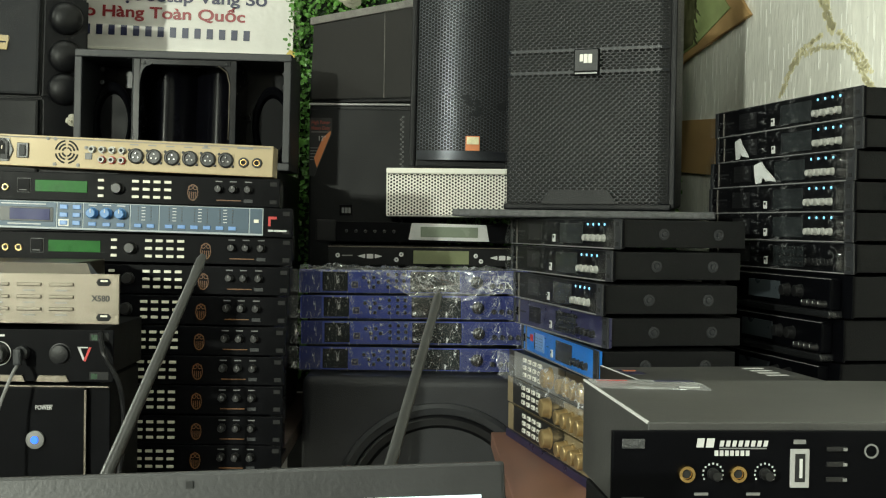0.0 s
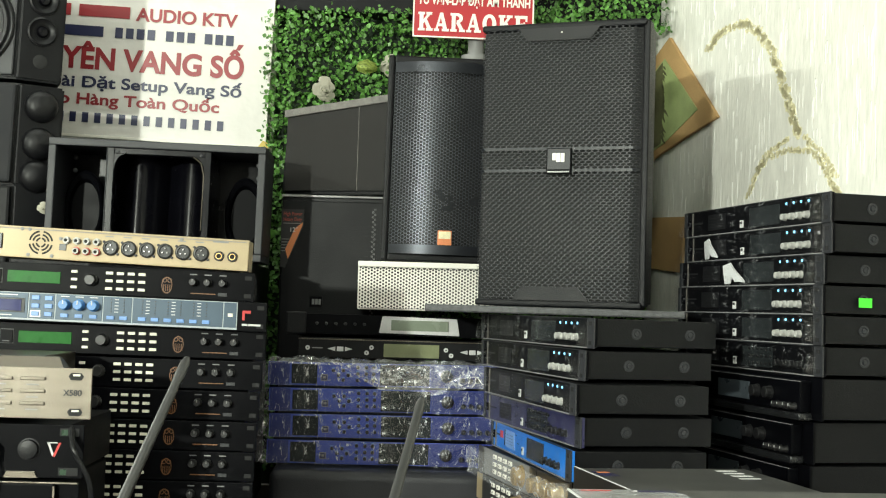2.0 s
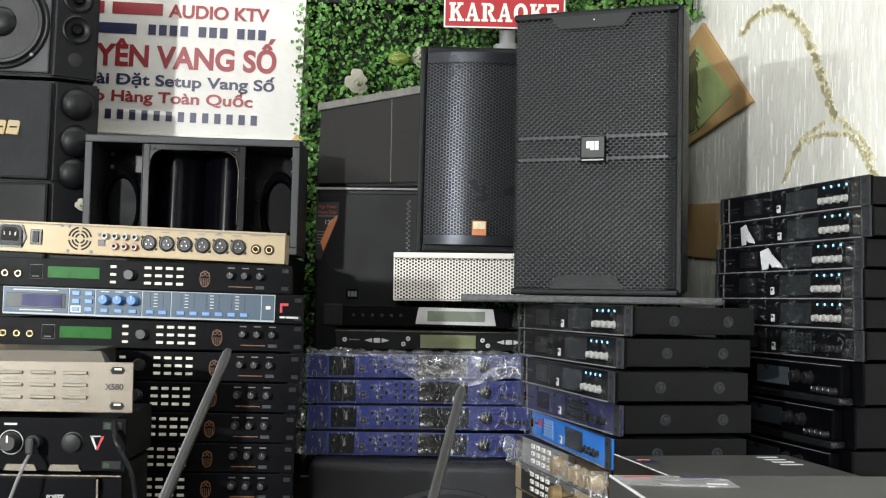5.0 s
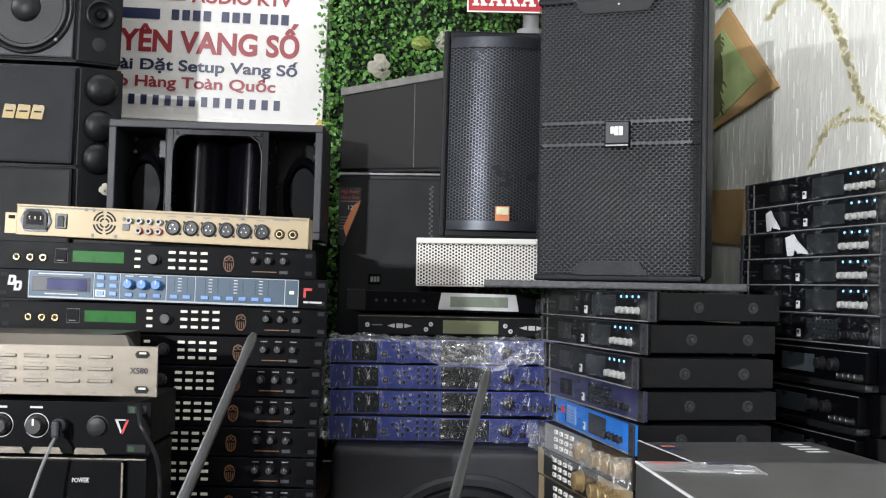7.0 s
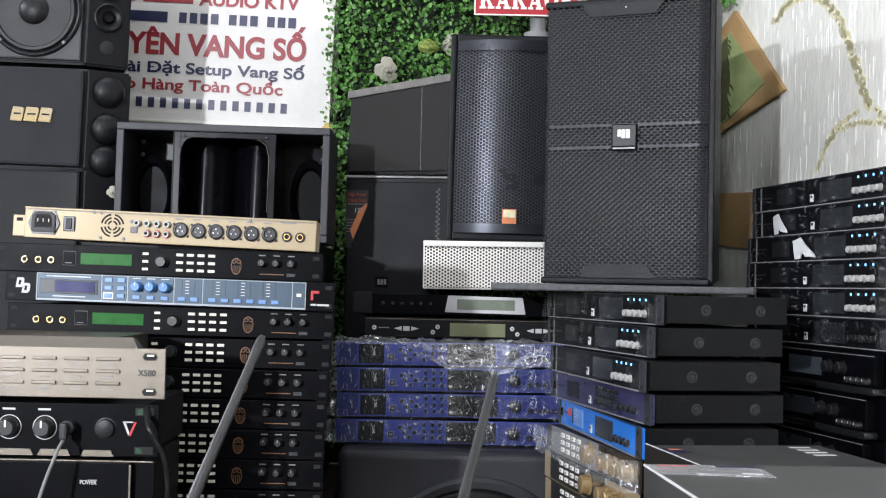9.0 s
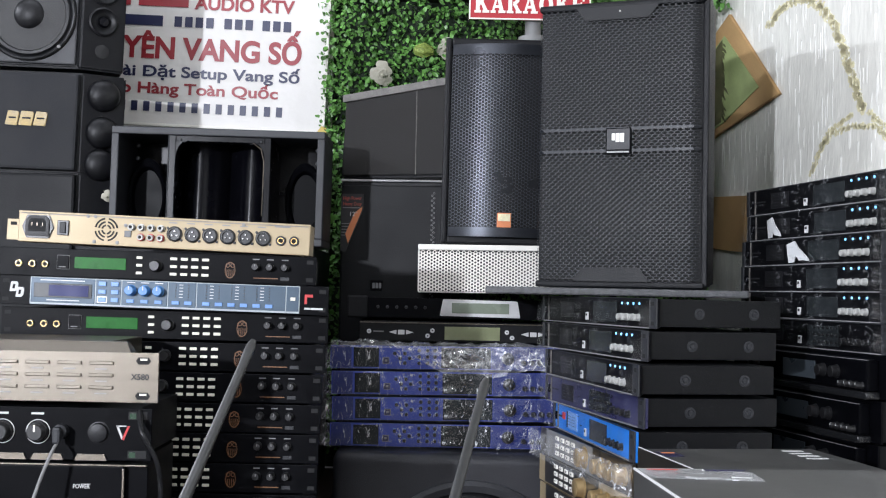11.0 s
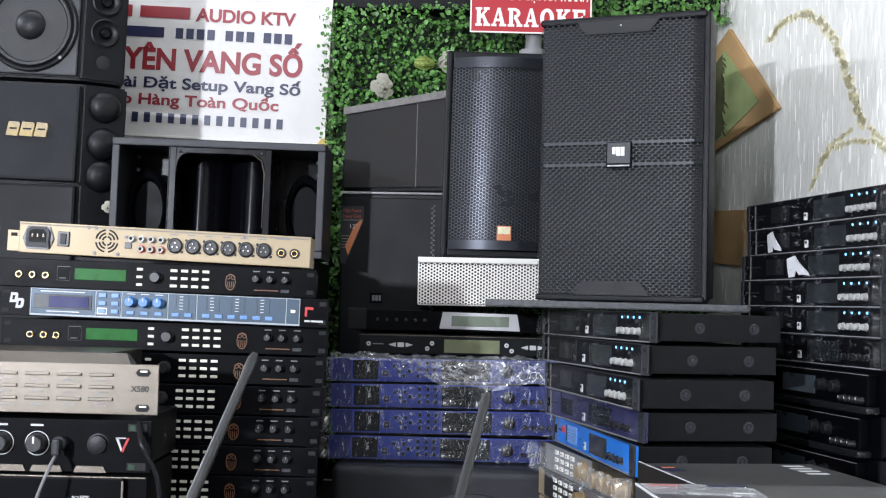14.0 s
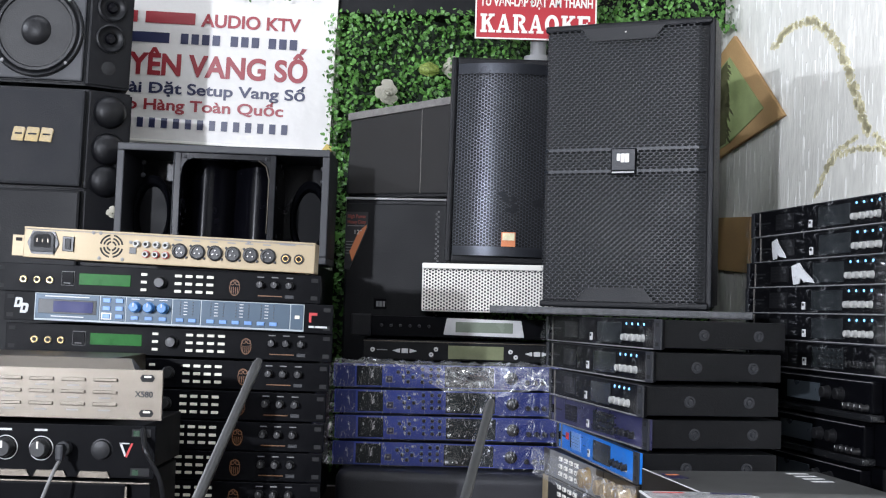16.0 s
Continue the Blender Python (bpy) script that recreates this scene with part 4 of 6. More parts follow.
red = thing("red_sign_board", "red sign board with bold white lettering on a pole", "sign", pose(0.05, 2.5, 1.866))
part("board", box(0, 0.252, 0, 0.006, 0, 0.16, 0.001), M_REDBOARD, red)
for a in ((0.0, 0.252, 0.0, 0.003), (0.0, 0.003, 0.003, 0.16), (0.249, 0.252, 0.003, 0.16)):
    part("white_edge", box(a[0], a[1], -0.001, 0.0, a[2], a[3]), M_WHITE, red)


def serif_letter(ch, x, z, w, h):
    """A bold slab-serif capital out of overlapping strokes, each a hair prouder than the last."""
    bm, step = bmesh.new(), [0]

    def stroke(*pts):
        step[0] += 1
        prism([(x + a * w, z + b * h) for a, b in pts], -0.001 - 0.0001 * step[0], 0.0005, bm=bm)

    def bar(a0, a1, b0, b1):
        stroke((a0, b0), (a1, b0), (a1, b1), (a0, b1))

    def arc(cx, cz, rx, rz, ix, iz, d0, d1):
        ds = [radians(d0 + (d1 - d0) * k / 14) for k in range(15)]
        stroke(*[(cx + rx * math.cos(d), cz + rz * math.sin(d)) for d in ds], *[(cx + ix * math.cos(d), cz + iz * math.sin(d)) for d in ds[::-1]])

    if ch in "KRE":
        bar(0.1, 0.38, 0.0, 1.0)
        bar(0.0, 0.48, 0.0, 0.13)
        bar(0.0, 0.48, 0.87, 1.0)
    if ch == "K":
        stroke((0.36, 0.36), (0.36, 0.58), (0.7, 0.92), (0.92, 0.92))
        stroke((0.46, 0.5), (0.62, 0.62), (0.98, 0.08), (0.68, 0.08))
        bar(0.58, 1.0, 0.87, 1.0)
        bar(0.58, 1.06, 0.0, 0.13)
    if ch == "R":
        arc(0.46, 0.73, 0.44, 0.27, 0.18, 0.12, -90, 90)
        stroke((0.42, 0.48), (0.66, 0.52), (1.0, 0.08), (0.72, 0.08))
        bar(0.64, 1.06, 0.0, 0.13)
    if ch == "E":
        bar(0.36, 0.86, 0.84, 1.0)
        bar(0.36, 0.7, 0.43, 0.58)
        bar(0.36, 0.9, 0.0, 0.16)
        bar(0.78, 0.92, 0.7, 1.0)
        bar(0.82, 0.96, 0.0, 0.3)
        bar(0.64, 0.74, 0.36, 0.65)
    if ch == "A":
        stroke((0.08, 0.06), (0.24, 0.06), (0.52, 0.86), (0.42, 1.0))
        stroke((0.42, 1.0), (0.62, 1.0), (0.96, 0.06), (0.66, 0.06))
        bar(0.25, 0.74, 0.27, 0.41)
        bar(0.0, 0.36, 0.0, 0.13)
        bar(0.56, 1.06, 0.0, 0.13)
    if ch == "O":
        arc(0.5, 0.5, 0.5, 0.52, 0.21, 0.34, 0, 180)
        arc(0.5, 0.5, 0.5, 0.52, 0.21, 0.34, 180, 360)
    part("letter", bm, M_WHITE, red)


for k, ch in enumerate("KARAOKE"):
    serif_letter(ch, 0.011 + k * 0.0335, 0.0135, 0.029, 0.039)
lettering("TƯ VẤN-LẮP ĐẶT ÂM THANH", 0.026, M_WHITE, red, 0.01, -0.001, 0.07, width=0.234, bold=0.0008)
part("pole", lathe([(0.03, -0.05), (0.03, -0.03), (0.017, -0.028), (0.017, 0.03)], 24, "z", (0.135, 0.03, 0)), M_GREYTAG, red, smooth=True)


# ---- middle: dark boxes, curved speaker, white speaker, large speaker ----
def dark_box_upper(m):
    u = thing("dark_speaker_box", "dark brown-black speaker box standing on another box", "speaker", m)
    bm = bmesh.new()
    lo = [bm.verts.new(p) for p in ((0, 0, 0), (0.27, 0, 0), (0.27, 0.2, 0), (0, 0.2, 0))]
    hi = [bm.verts.new(p) for p in ((0.004, 0.01, 0.17), (0.27, 0.01, 0.203), (0.27, 0.2, 0.203), (0.004, 0.2, 0.17))]
    bm.faces.new(lo[::-1])
    bm.faces.new(hi)
    for i in range(4):
        j = (i + 1) % 4
        bm.faces.new((lo[i], lo[j], hi[j], hi[i]))
    bmesh.ops.bevel(bm, geom=bm.edges[:], offset=0.005, segments=2, affect="EDGES")
    part("cabinet", bm, M_VINYL, u)
    part("top_strip", prism([(0.004, 0.157), (0.27, 0.19), (0.27, 0.205), (0.004, 0.172)], -0.006, 0.012, 0.001), M_WORN, u, "worn grey top edge")
    part("front_cloth", prism([(0.008, 0.006), (0.166, 0.006), (0.166, 0.176), (0.01, 0.156)], -0.003, 0.004, 0.001), M_BROWNCLOTH, u)
    part("front_cloth", prism([(0.168, 0.006), (0.264, 0.006), (0.264, 0.19), (0.168, 0.177)], -0.003, 0.004, 0.001), M_BROWNCLOTH, u)
    part("seam", prism([(0.1663, 0.006), (0.1677, 0.006), (0.1677, 0.177), (0.1663, 0.176)], -0.0034, 0.003), M_WORN, u)
    return u


dark_box_upper(pose(-0.209, 2.51, 1.5305, 0, 0, -20))


def dark_box_lower(m):
    u = thing("boxed_speaker", "tall black speaker with an orange corner label and fine ribbed front", "speaker", m)
    w, h = 0.25, 0.522
    part("cabinet", box(0, w, 0.006, 0.22, 0, h, 0.006), M_VINYL, u)
    part("front", box(0.004, w - 0.018, 0, 0.008, 0.004, h - 0.012, 0.002), M_CASE, u)
    # the highlight on the top edge, painted as a thin silver strip
    part("top_edge", box(0, w, 0.001, 0.012, h - 0.004, h + 0.001, 0.002), M_SILVERPAINT_GLINT, u)
    for i in range(76):
        z = 0.09 + i * 0.005
        part("rib", box(0.05, w - 0.05, -0.0007, 0.001, z, z + 0.0026), M_CASE, u)
    label = part("corner_label", prism([(0.002, 0.375), (0.012, 0.372), (0.048, 0.46), (0.048, 0.492), (0.002, 0.492)], -0.0018, 0.0), M_LAPTOP, u, "black and orange paper label")
    part("label_stripe", prism([(0.018, 0.39), (0.034, 0.43), (0.046, 0.46), (0.046, 0.466), (0.03, 0.452), (0.012, 0.41)], -0.0026, -0.0015), M_ORANGE, label)
    lettering("High Power", 0.0105, M_LABELRED, label, 0.006, -0.0024, 0.4795, width=0.038, bold=0.0001)
    lettering("Heavy Duty", 0.0105, M_LABELRED, label, 0.006, -0.0024, 0.468, width=0.038, bold=0.0001)
    bars("label_bar", M_GREYTAG, label, [(0.006, 0.042)], -0.002, 0.4625, 0.0016)
    for k in range(5):
        bars("label_bar", M_GREYTAG, label, [(0.004, 0.02 - k * 0.002)], -0.002, 0.43 - k * 0.006, 0.0015)
    lettering('12"', 0.013, M_PALETAG, label, 0.019, -0.0026, 0.446)
    part("maker_badge", box(0.066, 0.092, -0.003, 0, 0.294, 0.316, 0.0008), M_FACE, u)
    bars("maker_mark", M_GREYTAG, u, [(0.071, 0.076), (0.0775, 0.083), (0.0845, 0.089)], -0.003, 0.299, 0.011)
    # glints on the perforated corner strip, drawn as small pale rings
    for i in range(60):
        z = 0.2 + i * 0.005
        part("corner_glint", lathe([(0.0024, 0), (0.0021, -0.0012), (0.0014, -0.0012), (0.0012, 0)], 6, at=(0.19 + 0.004 * (i % 2), 0.0, z), ring=True), M_GREYTAG, u)
    return u


dark_box_lower(pose(-0.207, 2.5, 1.006, 0, 0, -6))


def curved_speaker(m):
    """Speaker with a bowed honeycomb grille in a rounded frame."""
    u = thing("curved_speaker", "black speaker with a bowed honeycomb grille", "speaker", m)
    w, h, d = 0.235, 0.402, 0.22
    part("cabinet", box(0, w, 0.012, d, 0, h, 0.012, seg=3), M_VINYL, u)
    for a in ((0, 0.012, 0, h), (w - 0.012, w, 0, h), (0.012, w - 0.012, 0, 0.016), (0.012, w - 0.012, h - 0.016, h)):
        part("frame_bar", box(a[0], a[1], 0.0, 0.02, a[2], a[3], 0.004), M_VINYL, u)

    part("grille_backing", box(0.013, w - 0.013, 0.009, 0.0115, 0.017, h - 0.017), M_DARK, u)

    def bow(uu, vv, dd):
        s = (uu + 0.014) / w * 2 - 1
        return (0.014 + uu, 0.008 - 0.034 * (1 - s * s) + dd, 0.03 + vv)

    perforated("grille", M_GRILLE_BRIGHT, u, h - 0.062, w - 0.028, 0.0067, 0.0031, lambda a, b, c: bow(b, a, c), label="bowed black honeycomb grille")
    for z0, z1 in ((0.014, 0.032), (h - 0.034, h - 0.014)):
        bm = bmesh.new()
        cols = []
        for i in range(15):
            x, y, _ = bow(i / 14 * (w - 0.028), 0, 0)
            cols.append((bm.verts.new((x, y, z0)), bm.verts.new((x, y, z1))))
        for a, b in zip(cols, cols[1:]):
            bm.faces.new((a[0], b[0], b[1], a[1]))
        bmesh.ops.solidify(bm, geom=bm.faces[:], thickness=-0.004)
        part("grille_band", bm, M_GRILLE_BRIGHT, u, smooth=True)
    tag = part("tag", box(0.108, 0.135, -0.0315, -0.028, 0.032, 0.06, 0.0008), M_ORANGE, u, "small orange maker tag")
    part("tag_face", box(0.11, 0.133, -0.033, -0.031, 0.044, 0.058), M_OLIVE, tag)
    return u


curved_speaker(pose(0.0, 2.36, 1.395, 0, 0.6, -1))


def white_speaker(m):
    u = thing("white_speaker", "white speaker lying on its side with a punched steel grille", "speaker", m)
    w, h = 0.262, 0.092
    part("cabinet", box(0, w, 0.006, 0.2, 0, h, 0.004), M_WHITE, u)
    part("recess", box(0.003, w - 0.003, 0.004, 0.007, 0.003, h - 0.003), M_DARK, u)
    perforated("grille", M_WHITE, u, h - 0.009, w - 0.002, 0.0064, 0.0022, lambda a, b, c: (0.001 + b, c, 0.001 + a), label="white punched steel grille")
    part("top_rim", box(0, w, -0.002, 0.008, h - 0.0105, h, 0.002), M_WHITE, u)
    return u


white_speaker(pose(-0.041, 2.31, 1.298, 0, -0.3, 0))


def large_speaker(m):
    u = thing("large_speaker", "large black speaker with a honeycomb grille and a square badge", "speaker", m)
    w, h, d = 0.31, 0.508, 0.3
    bm = bmesh.new()
    ring = [(0, 0.016), (w, 0.016), (w, 0.06), (w * 0.84, d), (w * 0.16, d), (0, 0.06)]
    lo = [bm.verts.new((x, y, 0)) for x, y in ring]
    hi = [bm.verts.new((x, y, h)) for x, y in ring]
    bm.faces.new(lo[::-1])
    bm.faces.new(hi)
    for i in range(6):
        j = (i + 1) % 6
        bm.faces.new((lo[i], lo[j], hi[j], hi[i]))
    bmesh.ops.bevel(bm, geom=bm.edges[:], offset=0.01, segments=3, affect="EDGES")
    part("cabinet", bm, M_VINYL, u, smooth=True)
    for a in ((0.004, w - 0.004, 0.0, 0.012), (0.004, w - 0.004, h - 0.012, h)):
        part("frame_bar", box(a[0], a[1], -0.008, 0.02, a[2], a[3], 0.005, seg=3), M_VINYL, u)
    part("grille_backing", box(0.006, w - 0.006, 0.006, 0.0155, 0.013, h - 0.013), M_DARK, u)
    gw, gh = w - 0.01, h - 0.022

    def flat_front(uu, vv, dd):
        e = max(0, uu - (gw - 0.018)) / 0.018
        f = max(0, 0.016 - uu) / 0.016
        return (0.001 + uu, -0.012 + dd + 0.014 * e * e + 0.022 * f * f, 0.011 + vv)

    def bands(uu, vv):
        s = vv / gh
        if abs(s - 0.476) < 0.0055 or abs(s - 0.554) < 0.0055:
            return True
        return False

    perforated("grille", M_GRILLE, u, gw, gh, 0.0112, 0.0055, flat_front, bands, label="black honeycomb steel grille", flat=0.5)
    for cx, z0, z1, half in ((gw * 0.48, 0.011, 0.036, gw * 0.23), (gw * 0.5, h - 0.011, h - 0.034, gw * 0.25)):
        part("moulded_tab", prism([(cx - half, z0), (cx + half, z0), (cx + half - 0.018, z1), (cx - half + 0.018, z1)], -0.0145, -0.0122, 0.0006), M_TAB, u)
    part("side_frame", box(w - 0.0105, w + 0.001, -0.0035, 0.03, 0.004, h - 0.002, 0.004, seg=3), M_VINYL, u)
    part("tab_dot", lathe([(0.0014, 0), (0.001, -0.001), (0.0001, -0.0012)], 10, at=(w * 0.5, -0.0145, h - 0.02)), M_WHITE, u)
    c = 0.156
    badge = part("badge", box(c - 0.0225, c + 0.0225, -0.018, -0.011, 0.234, 0.281, 0.0015), M_FACE, u, "square black badge with white letters")
    part("badge_field", box(c - 0.0205, c + 0.0205, -0.0184, -0.0175, 0.2425, 0.279, 0.0003), M_BAFFLE, badge)
    for x0, x1, z0 in ((c - 0.0115, c - 0.0055, 0.2585), (c - 0.0045, c + 0.0025, 0.2555), (c + 0.0035, c + 0.0105, 0.2555)):
        part("maker_mark", prism([(x0, z0), (x1, z0), (x1, 0.271), (x0, 0.271)], -0.0192, -0.018, 0.0004), M_WHITE, badge)
    bars("print_bar", M_PALETAG, badge, [(c - 0.0195 + k * 0.0033, c - 0.0173 + k * 0.0033) for k in range(12)], -0.018, 0.237, 0.0024)
    return u


large_speaker(pose(0.1715, 2.2, 1.313, 0, 0, -22.5))

shelf = thing("thin_board", "thin dark glossy board laid across the stacks", "board", pose(0.079, 2.08, 1.299, 0, 0, -8))
part("board", box(0, 0.44, 0, 0.36, 0, 0.0125, 0.003), M_SPECKLE, shelf)


# ---- blue stack on the bass cabinet ----
def bass_cabinet(m):
    u = thing("bass_cabinet", "big black bass cabinet with a round driver", "speaker", m)
    part("cabinet", box(0, 0.54, 0, 0.42, 0, 0.5, 0.02, seg=4), M_BASSVINYL, u, smooth=True)
    cx, cz, r = 0.257, 0.256, 0.197
    part("driver_rim", lathe([(r, 0), (r, -0.008), (r * 0.96, -0.012), (r * 0.9, -0.01), (r * 0.88, -0.0005)], 56, at=(cx, 0, cz), ring=True), M_BAFFLE, u, smooth=True)
    part("surround", lathe([(r * 0.9, -0.004), (r * 0.86, -0.012), (r * 0.8, -0.012), (r * 0.76, -0.003), (r * 0.74, -0.0005)], 56, at=(cx, 0, cz), ring=True), M_RUBBER, u, smooth=True)
    part("cone", lathe([(r * 0.77, -0.007), (r * 0.3, -0.003), (r * 0.28, -0.012), (r * 0.1, -0.02), (0.0001, -0.02)], 48, at=(cx, 0, cz)), M_BAFFLE, u, smooth=True)
    return u


bass = bass_cabinet(pose(-0.19, 2.25, 0.502))
copy_thing(bass, pose(-0.19, 2.25, 0.0))


def wrap_sheet(u, w, h, out, mat, seed):
    """Crinkled wrap stretched in front of a unit's face."""
    bm = bmesh.new()
    rows = []
    for i in range(44):
        x = -0.01 + i / 43 * (w + 0.02)
        col = []
        for j in range(7):
            z = h * j / 6
            col.append(bm.verts.new((x, -out - 0.005 * noise.noise((x * 45, z * 70, seed)) + (out - 0.002 if i in (0, 43) else 0), z)))
        rows.append(col)
    for a, b in zip(rows, rows[1:]):
        for j in range(6):
            bm.faces.new((a[j], b[j], b[j + 1], a[j + 1]))
    part("plastic_wrap", bm, mat, u, "clear crinkled plastic wrap", smooth=True)


def blue_unit(m, group):
    u = rack_case("blue_processor", "indigo-fronted processor still in clear plastic wrap", m, 0.455, 0.0455, 0.2, M_INDIGO, ear=0.012, group=group)
    part("left_field", box(0.002, 0.04, -0.0006, 0, 0.002, 0.0435), M_NAVYPLATE, u)
    part("right_field", box(0.305, 0.453, -0.0006, 0, 0.002, 0.0435), M_NAVYPLATE, u)
    part("display", box(0.044, 0.092, -0.0014, 0, 0.004, 0.041, 0.0004), M_DARKLCD, u)
    part("stamp_rim", box(0.099, 0.1115, -0.0006, 0, 0.01, 0.0225), M_GREYTAG, u)
    part("stamp", box(0.1, 0.1105, -0.0009, 0, 0.011, 0.0215), M_PURPLE, u)
    bars("print_bar", M_GREYTAG, u, [(0.103, 0.108)], -0.0009, 0.0145, 0.004)
    for x, z in ((0.122, 0.03), (0.132, 0.021), (0.141, 0.012), (0.15, 0.021), (0.141, 0.03), (0.168, 0.036), (0.168, 0.024), (0.168, 0.012), (0.184, 0.036), (0.184, 0.024), (0.184, 0.012), (0.198, 0.036), (0.198, 0.024), (0.198, 0.012)):
        part("key", lathe([(0.0036, 0), (0.0033, -0.003), (0.0001, -0.0035)], 12, at=(x, 0, z)), M_KNOBDARK, u, smooth=True)
        bars("print_bar", M_BLUEBTN, u, [(x - 0.003, x + 0.003)], 0, z + 0.0045, 0.0009)
    part("window", box(0.21, 0.304, -0.0014, 0, 0.003, 0.042, 0.0004), M_DARKLCD, u)
    for x, r, z in ((0.336, 0.0105, 0.022), (0.366, 0.0045, 0.015), (0.381, 0.0045, 0.015), (0.396, 0.0045, 0.015), (0.411, 0.0045, 0.015), (0.43, 0.0045, 0.03)):
        knob(u, x, z, r, 0.01, M_KNOBDARK)
    wrap_sheet(u, 0.455, 0.0445, 0.0135, M_FILM2, 4.2)
    return u


b0 = blue_unit(pose(-0.201, 2.31, 1.0055), "stacked blue processors")
for x, z in ((-0.198, 1.0540), (-0.2, 1.1025), (-0.203, 1.1510)):
    copy_thing(b0, pose(x, 2.31, z, 0, -0.4, 0))


def loose_film(name, label, m, w, drop, depth, seed, mat):
    """A crumpled sheet that lies on a stack and hangs over its front."""
    t = thing(name, label, "plastic film", m)
    bm = bmesh.new()
    nx, ny = 70, 26
    grid = []
    for i in range(nx):
        col = []
        for j in range(ny):
            u = i / (nx - 1)
            hang = drop * (0.12 + 0.88 * min(1.0, max(0.0, (u - 0.3) / 0.18)))
            v = j / (ny - 1) * (depth + hang)
            p = Vector((u * w, depth - v, 0.0)) if v < depth else Vector((u * w, -0.004, -(v - depth) * (0.8 + 0.3 * noise.noise((u * 5, 3.1, seed)))))
            k = 0.012 * noise.noise((u * 9, v * 30, seed)) + 0.006 * noise.noise((u * 40, v * 90, seed + 3))
            p += Vector((0.3 * k, -abs(k) * 1.1 - 0.001 if v >= depth else 0, abs(k) + 0.001 if v < depth else 0))
            col.append(bm.verts.new(p))
        grid.append(col)
    for a, b in zip(grid, grid[1:]):
        for j in range(ny - 1):
            bm.faces.new((a[j], b[j], b[j + 1], a[j + 1]))
    part("sheet", bm, mat, t, smooth=True)
    return t


loose_film("plastic_film", "crumpled clear plastic film over the blue processors", pose(-0.2, 2.294, 1.1985), 0.435, 0.06, 0.03, 2.0, M_FILMGREY)


def end_film(m, w, h, seed, label):
    """A bunched vertical end of plastic wrap."""
    t = thing("plastic_film", label, "plastic film", m)
    bm = bmesh.new()
    grid = []
    for i in range(12):
        col = []
        for j in range(44):
            x, z = w * i / 11, h * j / 43
            k = noise.noise((x * 60, z * 45, seed))
            col.append(bm.verts.new((x + 0.006 * noise.noise((z * 50, 2.0, seed)), -0.012 * abs(k) - 0.02 * (i / 11), z)))
        grid.append(col)
    for a, b in zip(grid, grid[1:]):
        for j in range(43):
            bm.faces.new((a[j], b[j], b[j + 1], a[j + 1]))
    part("sheet", bm, M_FILMEND, t, smooth=True)


for k, z in enumerate((1.008, 1.056, 1.104, 1.153)):
    end_film(pose(-0.222 + 0.002 * (k % 2), 2.309, z), 0.024, 0.043, 3.0 + k, "bunched clear plastic at the end of a blue processor")


def fern(m, label):
    t = thing("artificial_fern", label, "plant", m)
    rng = random.Random(4)
    for k in range(9):
        a, ln = radians(-40 + 9 * k), rng.uniform(0.03, 0.055)
        bm = bmesh.new()
        pts = []
        for i in range(6):
            g = i / 5
            wd = 0.004 * math.sin(math.pi * min(1, g + 0.12)) + 0.0004
            c = Vector((ln * g * math.sin(a), -0.02 * g - 0.01 * math.sin(3 * g), ln * g * math.cos(a) * (1 - 0.5 * g)))
            n_ = Vector((math.cos(a), 0, -math.sin(a))) * wd
            pts.append((bm.verts.new(c - n_), bm.verts.new(c + n_)))
        for p, q in zip(pts, pts[1:]):
            bm.faces.new((p[0], p[1], q[1], q[0]))
        part("blade", bm, M_LEAF, t)


fern(pose(-0.229, 2.48, 1.43), "small green artificial fern beside the bass bin")
rose(pose(-0.64, 2.33, 1.47, 10, 0, 10), 0.011, "pale artificial flower beside the bass bin")


